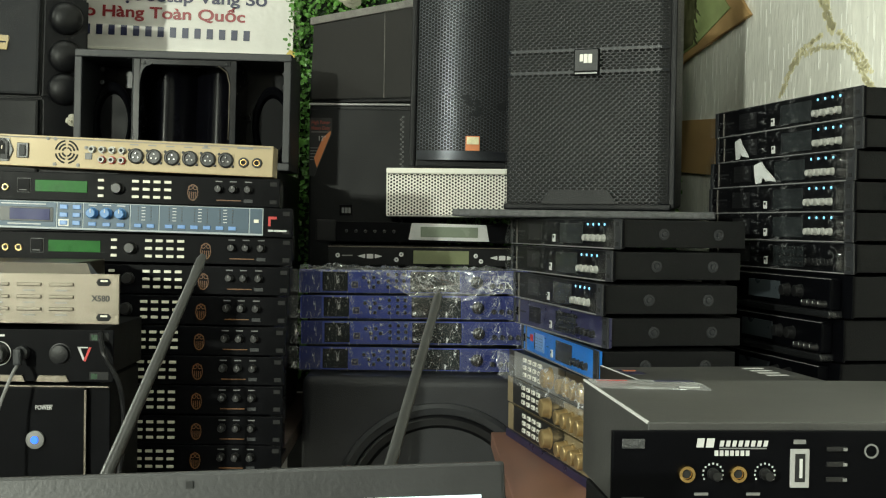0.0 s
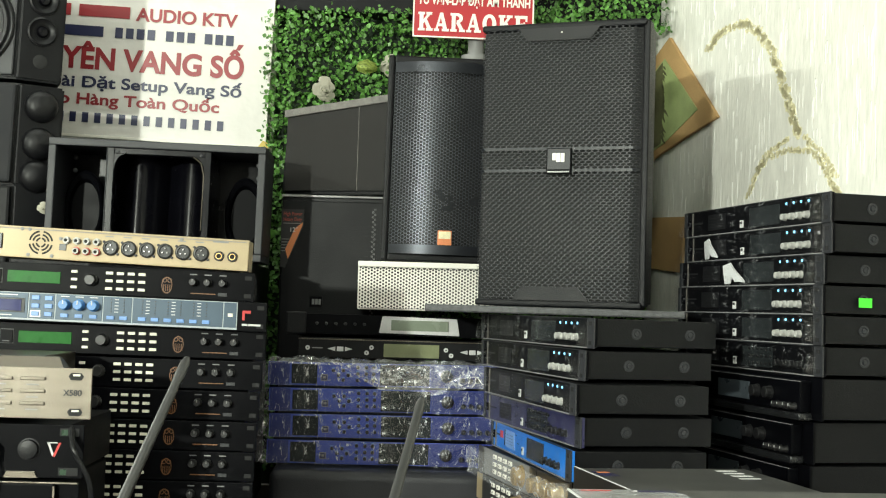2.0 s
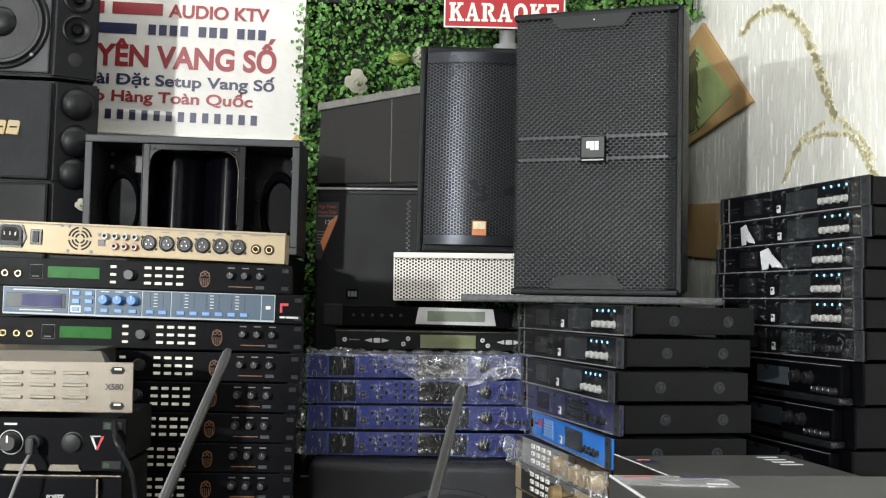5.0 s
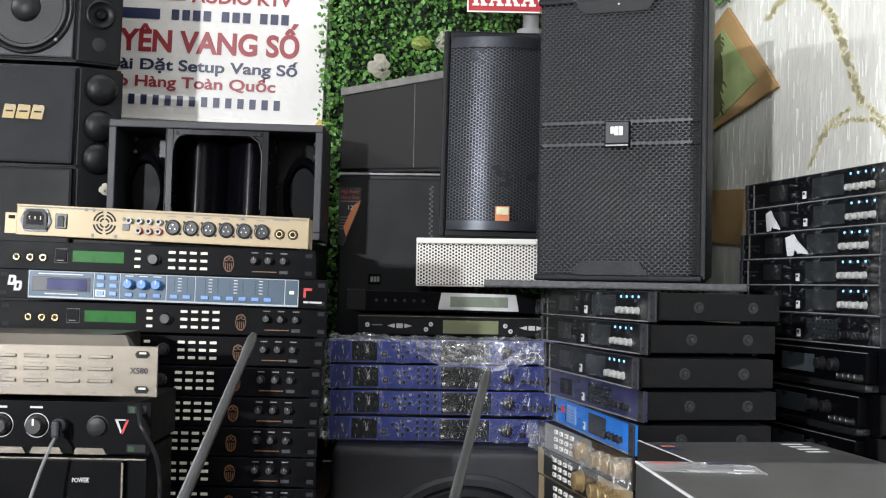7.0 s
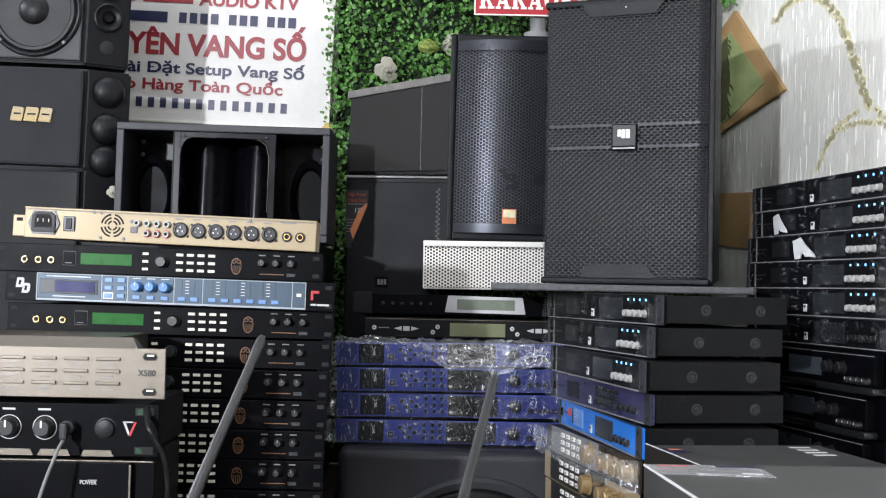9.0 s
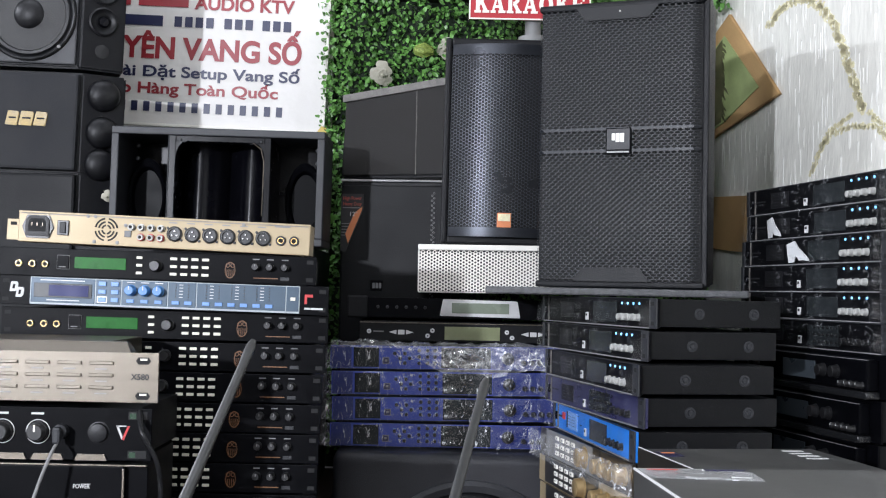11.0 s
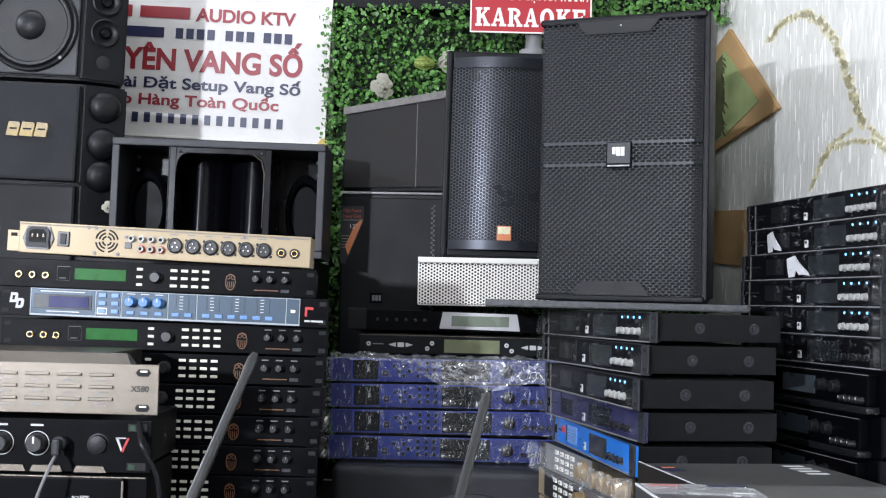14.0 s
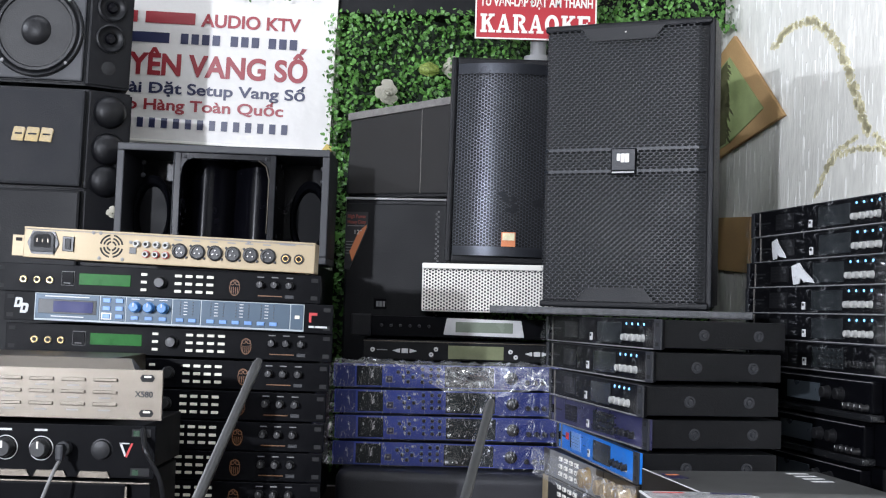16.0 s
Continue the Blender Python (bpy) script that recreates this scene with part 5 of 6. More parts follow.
def tuner_unit(m, silver):
    u = rack_case("display_processor", "black processor with a silver-framed display" if silver else "black processor with an olive display and silver arrow keys", m, 0.44, 0.04, 0.2, M_FACE, ear=0.004)
    if silver:
        part("display_frame", prism([(0.168, 0.006), (0.322, 0.004), (0.316, 0.036), (0.174, 0.038)], -0.004, 0, 0.0008), M_PALETAG, u)
        part("display", box(0.191, 0.3, -0.0054, -0.003, 0.0115, 0.031, 0.0004), M_GREYLCD, u)
        for i in range(6):
            part("key", lathe([(0.003, 0), (0.0025, -0.0015), (0.0001, -0.002)], 10, at=(0.05 + i * 0.018, 0, 0.021)), M_KNOBDARK, u)
        part("left_frame", box(-0.008, 0.03, -0.006, 0.0, 0.0, 0.042, 0.003), M_CASE, u)
    else:
        part("lower_strip", box(0.0, 0.44, -0.0015, 0, 0.002, 0.0345, 0.0008), M_CASE, u)
        part("rim", box(0.0, 0.44, -0.002, 0, 0.035, 0.0368, 0.0004), M_STEEL, u)
        part("display", box(0.161, 0.266, -0.003, -0.001, 0.005, 0.03, 0.0005), M_OLIVELCD, u)
        for x, way in ((0.064, -1), (0.094, 1), (0.314, -1), (0.344, 1)):
            part("arrow_key", prism([(x + way * 0.0085, 0.018), (x - way * 0.006, 0.0137), (x - way * 0.006, 0.0223)], -0.0032, -0.001, 0.0005), M_PALETAG, u)
        for x in (0.079, 0.329):
            part("enter_key", box(x - 0.0062, x + 0.0062, -0.0032, -0.001, 0.0137, 0.0223, 0.0008), M_PALETAG, u)
        for x, z in ((0.129, 0.012), (0.138, 0.022), (0.279, 0.021), (0.289, 0.011), (0.018, 0.019)):
            k = part("round_key", lathe([(0.0044, -0.001), (0.004, -0.003), (0.0001, -0.0032)], 16, at=(x, 0, z)), M_PALETAG, u, smooth=True)
            part("key_mark", lathe([(0.0014, -0.003), (0.0012, -0.0036), (0.0001, -0.0036)], 8, at=(x, 0, z)), M_DARK, k)
        bars("print_bar", M_GREYTAG, u, [(0.026, 0.046)], -0.0015, 0.018, 0.002)
    return u


tuner_unit(pose(-0.149, 2.31, 1.2045), False)
tuner_unit(pose(-0.166, 2.325, 1.2485), True)


# ---- the middle stack, turned away ----
MID = pose(0.193, 2.243, 0, 0, 0, -74.6)


def knob_unit(m, face, lit, label, group, deep=0.205):
    """Compact effects unit: small display, blue lamps and four pale knobs."""
    u = rack_case("effects_unit", label, m, 0.482, 0.0455, deep, face, ear=0.006, group=group)
    part("end_rim", box(0.0, 0.01, -0.003, 0.0, 0.0, 0.045, 0.001), M_BAFFLE, u)
    part("edge_line", box(0.0312, 0.0324, -0.0024, 0.0, 0.002, 0.043), M_WORN, u)
    part("glossy_button", lathe([(0.0075, 0), (0.007, -0.003), (0.0001, -0.0042)], 18, at=(0.02, 0, 0.022)), M_GLOSS, u, smooth=True)
    rim = part("end_rim", box(0.458, 0.482, -0.003, 0.0, 0.0, 0.045, 0.001), M_BAFFLE, u)
    for z in (0.008, 0.037):
        part("slot", box(0.465, 0.475, -0.0034, -0.002, z - 0.003, z + 0.003, 0.0004), M_DARK, rim)
    part("bottom_lip", box(0.01, 0.458, -0.0026, 0.0, 0.0, 0.0016), M_GREYTAG, u)
    part("top_lip", box(0.01, 0.458, -0.0022, 0.0, 0.044, 0.0452), M_BAFFLE, u)
    rng = random.Random(8)
    for i in range(7):
        x, z = rng.uniform(0.03, 0.35), rng.uniform(0.008, 0.036)
        bars("print_bar", M_LAPTOP, u, [(x, x + rng.uniform(0.006, 0.018))], 0, z, 0.0012)
    part("display", box(0.238, 0.335, -0.001, 0, 0.006, 0.038, 0.0004), M_DARKLCD, u)
    part("print_panel", box(0.09, 0.155, -0.0006, 0, 0.009, 0.036), M_RUBBER, u)
    for z in (0.014, 0.019, 0.024, 0.029):
        bars("print_bar", M_LAPTOP, u, [(0.095, 0.12), (0.127, 0.15)], -0.0006, z, 0.0008)
    part("card_slot", box(0.208, 0.2185, -0.0018, 0, 0.007, 0.0195, 0.0005), M_PALETAG, u)
    part("card_slot_hole", box(0.2105, 0.216, -0.0024, 0, 0.0135, 0.0175), M_DARK, u)
    for i in range(4):
        x = 0.352 + i * 0.0215
        if lit:
            part("lamp", lathe([(0.0021, 0), (0.0018, -0.001), (0.0001, -0.0014)], 12, at=(x + 0.002, 0, 0.0365)), L_BLUE, u, "lit blue lamp")
        knob(u, x, 0.0155, 0.0054, 0.008, M_KNOBWHITE if lit else M_KNOBDARK, label="pale knob" if lit else "")
    bars("print_bar", M_LAPTOP, u, [(0.03, 0.07)], 0, 0.022, 0.003)
    if face is M_FACE and not lit or face is M_PURPLE:
        for c in range(7):
            for r in range(3):
                part("small_key", lathe([(0.0024, 0), (0.0022, -0.002), (0.0001, -0.0024)], 10, at=(0.262 + c * 0.0135, -0.0008, 0.012 + r * 0.0115)), M_KNOBDARK, u, smooth=True)
    side_screws(u, 0.482, deep, 0.0455, 0.006)
    wrap_sheet(u, 0.455, 0.043, 0.0115, M_FILM3, 2.7 + deep)
    return u


GROUP_MID = "angled effects units"
first = knob_unit(MID @ pose(0.0, 0, 1.2515), M_FACE, True, "black effects unit with blue lamps and pale knobs", GROUP_MID)
copy_thing(first, pose(0.193, 2.227, 1.2045, 0, 0, -76.5))
copy_thing(first, pose(0.196, 2.191, 1.1575, 0, 0, -79.2))
violet = knob_unit(pose(0.198, 2.204, 1.1100, 0, 0, -78.1), M_PURPLE, False, "violet-black effects unit with dark knobs", GROUP_MID)
azure = knob_unit(pose(0.213, 2.204, 1.0625, 0, 0, -81.6), M_AZURE, False, "bright blue effects unit with dark knobs", GROUP_MID)
part("emblem", box(0.06, 0.08, -0.0008, 0, 0.02, 0.032), M_REDSPOT, azure)
part("print_block", box(0.1, 0.16, -0.0012, 0, 0.008, 0.037), M_BLUEBTN, azure)


def gold_unit(m, silver, group):
    u = rack_case("gold_processor", "silver-fronted processor in clear plastic" if silver else "gold-fronted processor with white keys and gold knobs", m, 0.482, 0.0475, 0.2, M_STEEL if silver else M_CREAM, ear=0.01, group=group)
    for r in range(3):
        for c in range(4):
            x, z = 0.11 + c * 0.03, 0.013 + r * 0.0125
            k = part("key", box(x - 0.0085, x + 0.0085, -0.003, 0, z - 0.0036, z + 0.0036, 0.001), M_WHITE, u)
            part("key_print", box(x - 0.0025, x + 0.0025, -0.0034, -0.002, z - 0.0013, z + 0.0013), M_GREYTAG, k)
    part("key_field", box(0.04, 0.3, -0.0008, 0, 0.003, 0.047), M_KNOBDARK if not silver else M_GREYTAG, u)
    part("dark_field", box(0.3, 0.335, -0.0008, 0, 0.003, 0.047), M_KNOBDARK, u)
    knob(u, 0.26, 0.026, 0.016, 0.016, M_GOLDKNOB, label="large gold knob")
    for i in range(4):
        knob(u, 0.345 + i * 0.034, 0.024, 0.0125, 0.018, M_GOLDKNOB, label="gold knob")
    if silver:
        wrap_sheet(u, 0.47, 0.046, 0.022, M_FILM, 6.1)
    return u


LOW = pose(0.189, 2.205, 0, 0, 0, -79.0)
gold_a = gold_unit(LOW @ pose(0, 0, 1.0145), True, "wrapped gold processors")
gold_b = gold_unit(LOW @ pose(-0.006, 0, 0.9660), False, "wrapped gold processors")
copy_thing(gold_b, LOW @ pose(0.0, 0, 0.9180))
pad = thing("thin_board", "thin navy board under the gold processors", "board", LOW @ pose(0, 0, 0.905))
part("board", box(0, 0.48, -0.004, 0.2, 0, 0.013, 0.001), M_PURPLE, pad)

# ---- the right stack ----
RIGHT = pose(0.558, 2.205, 0, 0, 0, -78.4)
GROUP_R = "right stack effects units"
top = knob_unit(RIGHT @ pose(0.0, 0, 1.4465), M_FACE, True, "black effects unit with blue lamps in a tall stack", GROUP_R, 0.165)
for dx, dy, z in ((0.0, 0.002, 1.4015), (-0.016, 0.0, 1.3565), (-0.02, 0.0, 1.3115), (-0.018, 0.0, 1.2665)):
    copy_thing(top, RIGHT @ pose(dx, dy, z))
knob_unit(RIGHT @ pose(-0.015, 0.0, 1.2205), M_FACE, False, "black effects unit with rows of small dark knobs", GROUP_R, 0.165)


def heavy_amplifier(m):
    u = rack_case("mixing_amplifier", "black mixing amplifier with a raised silver-edged front", m, 0.482, 0.0645, 0.165, M_FACE, ear=0.006, group="stacked mixing amplifiers")
    part("front_block", box(0.01, 0.455, -0.02, 0.0, 0.0118, 0.0585, 0.004), M_FACE, u)
    part("lower_edge", box(0.0, 0.46, -0.024, 0.0, 0.0, 0.0115, 0.0045, seg=4), M_LIPGREY, u, "rounded grey lip", smooth=True)
    part("upper_line", box(0.01, 0.455, -0.0206, -0.018, 0.0572, 0.058), M_GREYTAG, u)
    part("display", box(0.2, 0.305, -0.0215, -0.019, 0.02, 0.048, 0.0005), M_HAZYLCD, u)
    knob(u, 0.1, 0.036, 0.012, 0.012, M_KNOBDARK, y=-0.02)
    for x in (0.33, 0.37):
        knob(u, x, 0.036, 0.0095, 0.012, M_KNOBDARK, y=-0.02)
    for i in range(4):
        knob(u, 0.395 + i * 0.016, 0.02, 0.005, 0.012, M_KNOBDARK, y=-0.02, mark=M_PALETAG)
    return u


amp = heavy_amplifier(RIGHT @ pose(-0.02, 0.0, 1.1550))
copy_thing(amp, RIGHT @ pose(-0.042, 0.0, 1.0895))
copy_thing(amp, RIGHT @ pose(-0.05, 0.0, 1.0240))
under = thing("plain_case", "plain black case under the tall stack", "case", RIGHT @ pose(0, 0.0, 0.905))
part("body", box(0, 0.44, 0.0, 0.165, 0, 0.1185, 0.003), M_CASE, under)

sticker = thing("green_sticker", "fluorescent green paper sticker on a unit's side", "sticker", RIGHT @ pose(0.4645, 0.057, 1.324, 0, 0, 90))
part("paper", box(0, 0.022, -0.0006, 0.0004, 0, 0.014, 0.0001), M_FLUO, sticker)
# torn film strips in matt white, which stands in for their glare
for dx, z, w in ((0.088, 1.404, 0.05), (0.16, 1.36, 0.075)):
    f = thing("torn_film", "torn strip of protective film, its glare painted white", "plastic film", RIGHT @ pose(dx, -0.0045, z))
    part("strip", prism([(0, 0.031), (w * 0.35, 0.036), (w * 0.5, 0.026), (w * 0.95, 0.007), (w, 0.002), (w * 0.55, 0.005), (w * 0.4, 0.012), (w * 0.34, 0.001), (w * 0.1, 0.0), (w * 0.04, 0.015)], -0.002, 0.0), M_GLARE, f)

# ---- right wall: cardboard picture, printed branches ----
card = thing("cardboard_picture", "brown cardboard sheet with a green leafy picture on the wallpaper", "picture", WALL_M)
part("sheet", prism([(-0.06, 1.63), (0.07, 1.662), (0.331, 1.711), (0.111, 1.92), (-0.06, 1.842)], -0.009, -0.001, 0.001), M_CARD, card)
part("picture", prism([(-0.055, 1.655), (0.095, 1.684), (0.25, 1.738), (0.094, 1.875), (-0.055, 1.81)], -0.0105, -0.009), M_PICGREEN, card)
part("leaf_print", prism([(-0.054, 1.66), (0.084, 1.686), (0.09, 1.77), (0.086, 1.868), (-0.054, 1.806)], -0.0111, -0.0103), M_LEAFPRINT, card)
rng_leaf = random.Random(11)
for i in range(30):
    x, z, ln = rng_leaf.uniform(0.08, 0.092), 1.7 + i * 0.0055, rng_leaf.uniform(0.016, 0.036)
    a = radians(rng_leaf.uniform(-80, -35))
    ca, sa = math.cos(a), math.sin(a)
    part("leaf_print", prism([(x, z), (x + ln * 0.5 * ca + 0.003 * sa, z + ln * 0.5 * sa - 0.003 * ca), (x + ln * ca, z + ln * sa), (x + ln * 0.5 * ca - 0.003 * sa, z + ln * 0.5 * sa + 0.003 * ca)], -0.0117, -0.0106), M_LEAFPRINT, card)
spare = thing("cardboard_sheet", "plain brown cardboard sheet fixed to the wallpaper", "cardboard", WALL_M)
part("sheet", prism([(-0.07, 1.418), (0.188, 1.396), (0.194, 1.516), (-0.07, 1.53)], -0.007, -0.001, 0.001), M_CARD, spare)


def wall_ribs():
    """Short upright ribs pressed into the wallpaper."""
    rng = random.Random(21)
    verts, faces = [], []
    for i in range(900):
        x, z = rng.uniform(0.02, 1.3), rng.uniform(1.2, 2.15)
        w, h = rng.uniform(0.0009, 0.0022), rng.uniform(0.008, 0.034)
        b = len(verts)
        verts += [(x - w, 0, z - h), (x + w, 0, z - h), (x + w, 0, z + h), (x - w, 0, z + h), (x, -0.0009, z - h * 0.7), (x, -0.0009, z + h * 0.7)]
        faces += [(b, b + 4, b + 5, b + 3), (b + 1, b + 2, b + 5, b + 4), (b, b + 1, b + 4), (b + 3, b + 5, b + 2)]
    me = bpy.data.meshes.new("wallpaper_ribs")
    me.from_pydata(verts, [], faces)
    me.materials.append(M_RIB)
    ob = new("wallpaper_ribs", me)
    ob.parent = wallpaper
    tagged(ob, "short pressed ribs of the white wallpaper", kind="stuff")


wall_ribs()


def branch(points, radius, label):
    t = thing("printed_branch", label, "wall print", WALL_M, "branches on the wallpaper")
    rng = random.Random(len(points))
    bm = bmesh.new()
    for (x0, z0), (x1, z1) in zip(points, points[1:]):
        n = 60
        for k in range(n):
            s = k / n
            x, z = x0 + (x1 - x0) * s + rng.uniform(-1.6, 1.6) * radius, z0 + (z1 - z0) * s + rng.uniform(-0.9, 0.9) * radius
            r = radius * rng.uniform(0.15, 0.62)
            pts = [(x + 1.7 * r * math.cos(a) * rng.uniform(0.6, 1.2), z + r * 1.4 * math.sin(a) * rng.uniform(0.6, 1.2)) for a in [j * math.pi / 3.5 for j in range(7)]]
            prism(pts, -0.0007, 0.001, bm=bm)
    part("print", bm, M_OLIVE, t)


branch([(0.271, 1.861), (0.321, 1.886), (0.41, 1.887), (0.473, 1.857), (0.518, 1.807), (0.548, 1.758), (0.574, 1.712), (0.595, 1.672), (0.612, 1.639)], 0.0072, "olive and gold printed branch arching over the wallpaper")
branch([(0.441, 1.54), (0.47, 1.581), (0.509, 1.606), (0.585, 1.614), (0.657, 1.603), (0.695, 1.569), (0.725, 1.531), (0.741, 1.52)], 0.0046, "olive and gold printed branch arching over the wallpaper")
branch([(0.575, 1.633), (0.509, 1.617), (0.474, 1.586)], 0.0046, "olive and gold printed branch arching over the wallpaper")
branch([(0.63, 1.631), (0.691, 1.594), (0.728, 1.551)], 0.0046, "olive and gold printed branch arching over the wallpaper")


# ---- foreground: amplifier, laptop, receiver ----
def front_amplifier(m):
    u = thing("karaoke_amplifier", "black karaoke mixing amplifier with gold jack sockets and a USB port", "amplifier", m)
    w, h, d, k = 0.482, 0.0785, 0.222, 0.775
    top = 0.0735
    part("body", box(0.024, w - 0.024, 0.005, d, 0.003, h, 0.0012), M_TOP, u)
    part("side_edge", box(0.0236, 0.0252, 0.006, d, h - 0.0014, h + 0.0002), M_PALETAG, u, "bright line along the top edge")
    part("face_plate", box(0, w, 0, 0.005, 0, top, 0.001), M_FACE, u)

    def up(dz):
        return top - dz * k

    part("ear_slot", box(0.008 * k, 0.027 * k, -0.0008, 0, up(0.0145), up(0.0065), 0.0004), M_SPECKLE, u)
    part("ear_slot", box(0.008 * k, 0.027 * k, -0.0008, 0, up(0.063), up(0.055), 0.0004), M_SPECKLE, u)
    marks = [(0.0705, 0.0775, 0.0135, 0.006), (0.0785, 0.086, 0.0135, 0.006)] + [(0.09 + i * 0.0053, 0.0943 + i * 0.0053, 0.0127, 0.0078) for i in range(8)]
    for a, b, lo, hi in marks:
        part("maker_mark", prism([(a * k, up(lo)), (b * k - 0.0008, up(lo)), (b * k, up(hi)), (a * k + 0.0008, up(hi))], -0.0006, 0), M_PALETAG, u)
    bars("print_bar", M_GREYTAG, u, [(0.09 * k, 0.13 * k)], 0, up(0.0148), 0.0008)
    bars("model_bar", M_PALETAG, u, [((0.086 + i * 0.0044) * k, (0.089 + i * 0.0044) * k) for i in range(7)], 0, up(0.0205), 0.0034)
    for x in (0.0625, 0.106):
        jack(u, x * k, up(0.0355), 0.0075 * k, M_BRASS)
    for x in (0.085, 0.129):
        knob(u, x * k, up(0.0355), 0.0045 * k, 0.01, M_KNOBDARK)
        for a in range(11):
            q = radians(-120 + 24 * a)
            cx, cz = x * k + 0.0085 * k * math.sin(q), up(0.0355) + 0.0085 * k * math.cos(q)
            part("dial_mark", box(cx - 0.0005, cx + 0.0005, -0.0005, 0, cz - 0.0006, cz + 0.0006), M_PALETAG, u)
        bars("print_bar", M_GREYTAG, u, [(x * k - 0.012, x * k - 0.003)], 0, up(0.0535), 0.0018)
    port = part("usb_port", box(0.15 * k, 0.1665 * k, -0.0015, 0, up(0.047), up(0.0145), 0.0008), M_SILVERPAINT_GLINT, u)
    part("port_well", box(0.154 * k, 0.1625 * k, -0.002, -0.001, up(0.042), up(0.0185)), M_DARK, port)
    part("port_tongue", box(0.1575 * k, 0.16 * k, -0.0026, -0.0015, up(0.0385), up(0.0225)), M_PALETAG, port)
    bars("print_bar", M_GREYTAG, u, [(0.153 * k, 0.1635 * k)], 0, up(0.0105), 0.0028)
    for r in range(3):
        part("slide_key", box(0.181 * k, 0.197 * k, -0.0015, 0, up(0.0165 + r * 0.0128), up(0.0125 + r * 0.0128), 0.0004), M_KNOBDARK, u)
        bars("print_bar", M_GREYTAG, u, [(0.195 * k, 0.1985 * k)], -0.0016, up(0.016 + r * 0.0128), 0.002)
    part("round_badge", lathe([(0.0062 * k, 0), (0.0062 * k, -0.0006), (0.0048 * k, -0.0006), (0.0047 * k, 0)], 22, at=(0.22 * k, 0, up(0.0165)), ring=True), M_GREYTAG, u)
    return u


front_amplifier(pose(0.1540, 0.780, 1.0795, 0, 0, 3.4))
prop = thing("plain_case", "plain black case under the karaoke amplifier", "case", pose(0.178, 0.792, 0.9, 0, 0, 3.4))
part("body", box(0, 0.42, 0, 0.2, 0, 0.1795, 0.003), M_CASE, prop)


def silver_front_amplifier(m):
    u = thing("silver_front_amplifier", "black-topped amplifier with a thin silver front and vent slots", "amplifier", m)
    part("body", box(0.0, 0.42, 0.003, 0.24, 0, 0.048, 0.001), M_TOP, u)
    part("face_plate", box(-0.004, 0.43, 0, 0.003, 0, 0.0495, 0.0006), M_STEEL, u)
    for i in range(4):
        part("vent_slot", box(0.02 + i * 0.024, 0.028 + i * 0.024, 0.188, 0.216, 0.0478, 0.0484), M_PALETAG, u)
    part("bright_edge", box(-0.004, 0.43, 0.0006, 0.0026, 0.0495, 0.0502), M_PALETAG, u)
    part("label", box(0.03, 0.075, 0.012, 0.035, 0.0479, 0.0486), M_PURPLE, u, "violet printed label")
    part("label_band", box(0.04, 0.048, 0.016, 0.032, 0.0485, 0.049), M_ORANGE, u)
    return u


silver_front_amplifier(pose(0.2665, 1.6, 1.0515, 0, 0, -81))
under2 = thing("plain_case", "plain black case under the silver-fronted amplifier", "case", pose(0.2665, 1.6, 0.905, 0, 0, -81))
part("body", box(0, 0.26, 0.004, 0.24, 0, 0.1465, 0.003), M_CASE, under2)

leaflet = thing("film_leaflet", "clear film with printed marks on the amplifier top", "leaflet", pose(0.17, 0.945, 1.1585, 0, 0, 3.4))
for nm, pts, z0, z1, mt in (("sheet", [(0.0, 0.0), (0.085, -0.012), (0.088, 0.03), (0.05, 0.048), (0.0, 0.05)], 0, 0.0006, M_FILM), ("print_bar", [(0.02, 0.004), (0.045, 0.001), (0.05, 0.014), (0.026, 0.017)], 0.0008, 0.0012, M_GREYTAG), ("print_bar", [(0.025, 0.025), (0.07, 0.022), (0.07, 0.027), (0.025, 0.03)], 0.0008, 0.0012, M_GREYTAG), ("print_bar", [(0.005, 0.04), (0.03, 0.04), (0.03, 0.0415), (0.005, 0.0415)], 0.0008, 0.0012, M_REDSPOT), ("print_bar", [(0.062, 0.0), (0.078, -0.002), (0.079, 0.002), (0.063, 0.004)], 0.0008, 0.0012, M_PALETAG)):
    bm = bmesh.new()
    lo = [bm.verts.new((x, y, z0)) for x, y in pts]
    hi = [bm.verts.new((x, y, z1)) for x, y in pts]
    bm.faces.new(lo[::-1])
    bm.faces.new(hi)
    for i in range(len(pts)):
        j = (i + 1) % len(pts)
        bm.faces.new((lo[i], lo[j], hi[j], hi[i]))
    part(nm, bm, mt, leaflet)


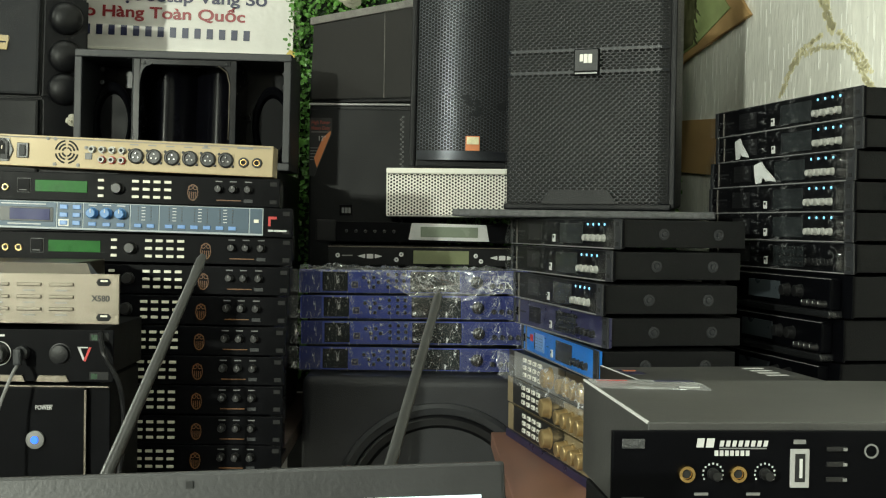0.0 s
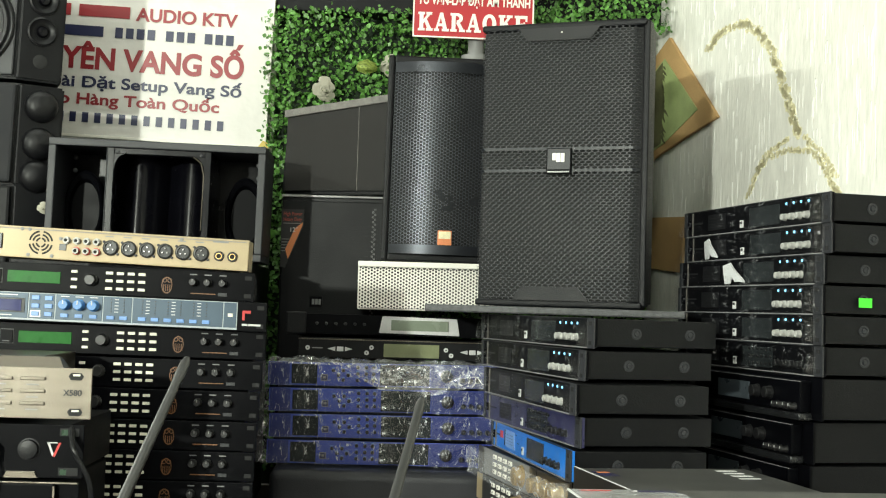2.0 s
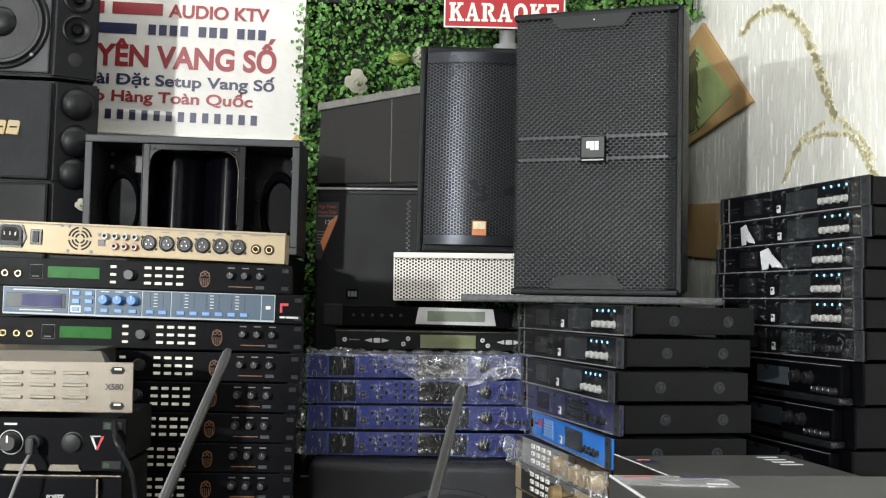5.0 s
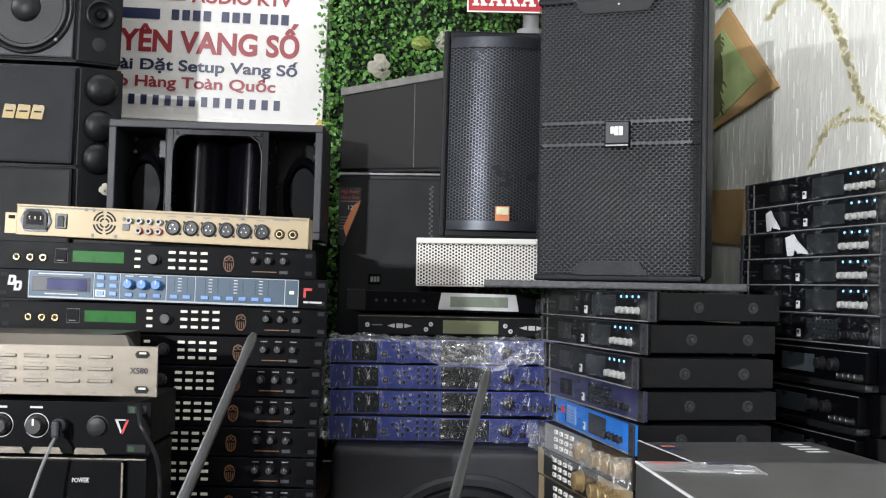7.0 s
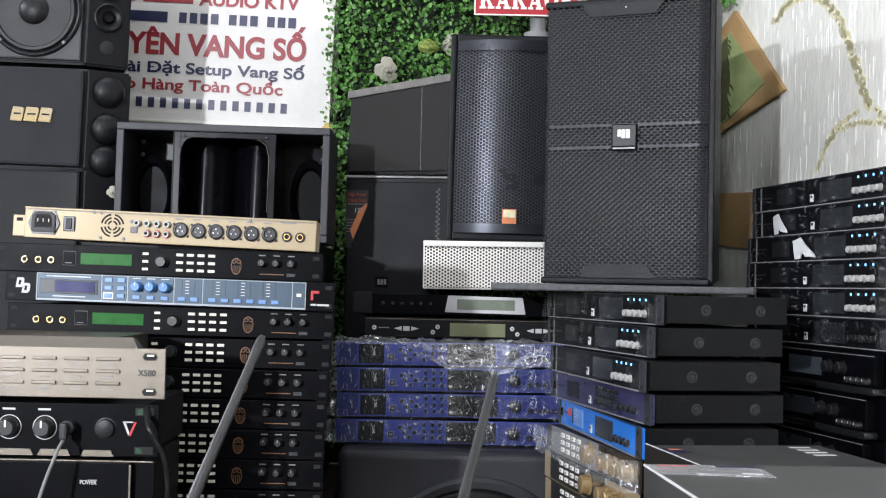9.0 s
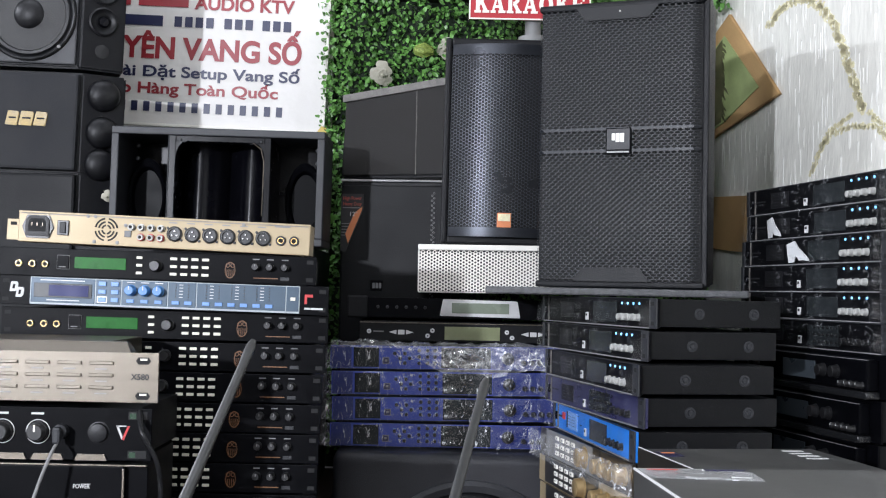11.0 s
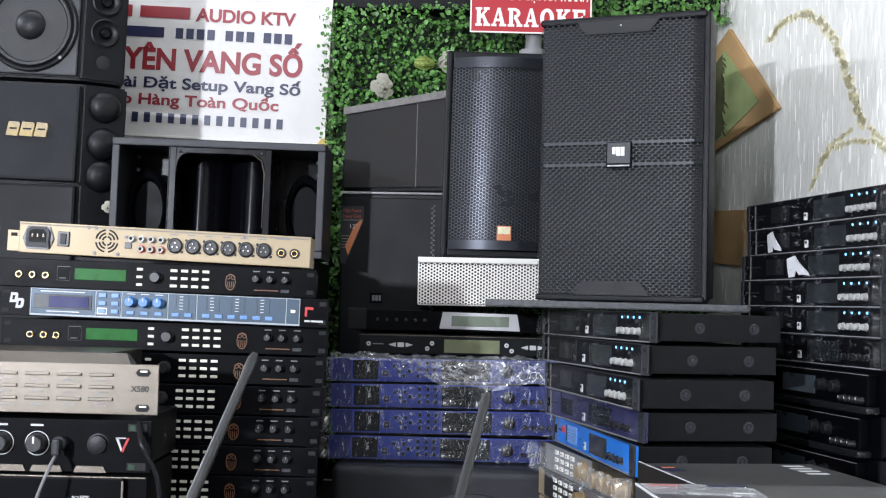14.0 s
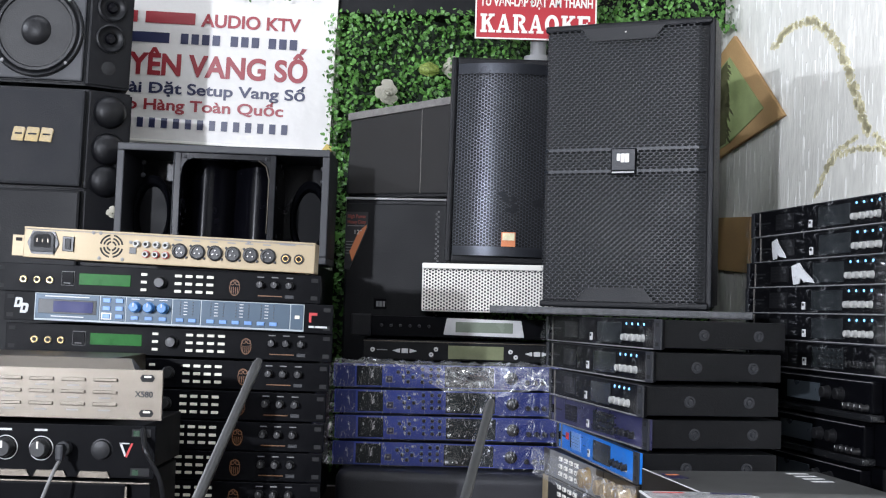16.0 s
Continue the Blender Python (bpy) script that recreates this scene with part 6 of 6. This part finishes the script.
oval = lathe([(0.019, 0.0), (0.019, 0.0014), (0.0001, 0.0014)], 28, "z")
bmesh.ops.scale(oval, vec=(1.0, 0.42, 1.0), verts=oval.verts[:])
bmesh.ops.translate(oval, vec=(0.045, 0.006, 0.0), verts=oval.verts[:])
part("pale_oval", oval, M_GREYTAG, leaflet)
part("blue_print", box(0.052, 0.084, 0.036, 0.042, 0.0008, 0.0013), M_PURPLE, leaflet)


def laptop(m):
    u = thing("laptop", "open dark grey laptop with its screen lit", "laptop", m)
    part("base", box(-0.18, 0.18, -0.24, 0.0, 0.0, 0.018, 0.004), M_LAPTOP, u)
    part("keyboard", box(-0.155, 0.155, -0.15, -0.03, 0.018, 0.0195, 0.0005), M_KNOBDARK, u)
    lid = bmesh.new()
    box(-0.18, 0.18, 0.0, 0.008, 0.0, 0.25, 0.002, lid)
    lean = Matrix.Translation((0, 0, 0.014)) @ Matrix.Rotation(radians(-12), 4, "X")
    bmesh.ops.transform(lid, matrix=lean, verts=lid.verts[:])
    l = part("lid", lid, M_LAPTOP, u)
    for nm, b, mt in (("screen", (-0.168, 0.168, -0.0008, 0.0, 0.02, 0.234), L_SCREEN), ("webcam", (0.023, 0.0265, -0.001, 0.0, 0.2415, 0.245), M_DARK)):
        bm = box(*b)
        bmesh.ops.transform(bm, matrix=lean, verts=bm.verts[:])
        part(nm, bm, mt, l)


laptop(pose(-0.095, 0.555, 0.9, 0, -2.6, 0))

rx = thing("wireless_receiver", "black wireless microphone receiver with two rod antennas", "receiver", pose(0, 0, 0.9))
part("body", box(-0.3, 0.12, 0.84, 1.0, 0, 0.06, 0.003), M_CASE, rx)
for tip, base in (((-0.1565, 1.05, 0.354), (-0.2545, 0.885, 0.058)), ((0.046, 1.1, 0.321), (-0.031, 0.87, 0.058))):
    a, b = Vector(base), Vector(tip)
    stops = [0, 0.08, 0.1, 0.5, 0.93, 0.955, 0.985, 1.0]
    rad = [0.0075, 0.0075, 0.0066, 0.0051, 0.0039, 0.0045, 0.0043, 0.0026]
    part("antenna", tube([a.lerp(b, s) for s in stops], rad, 14), M_ANT, rx, "grey rubber rod antenna", smooth=True)
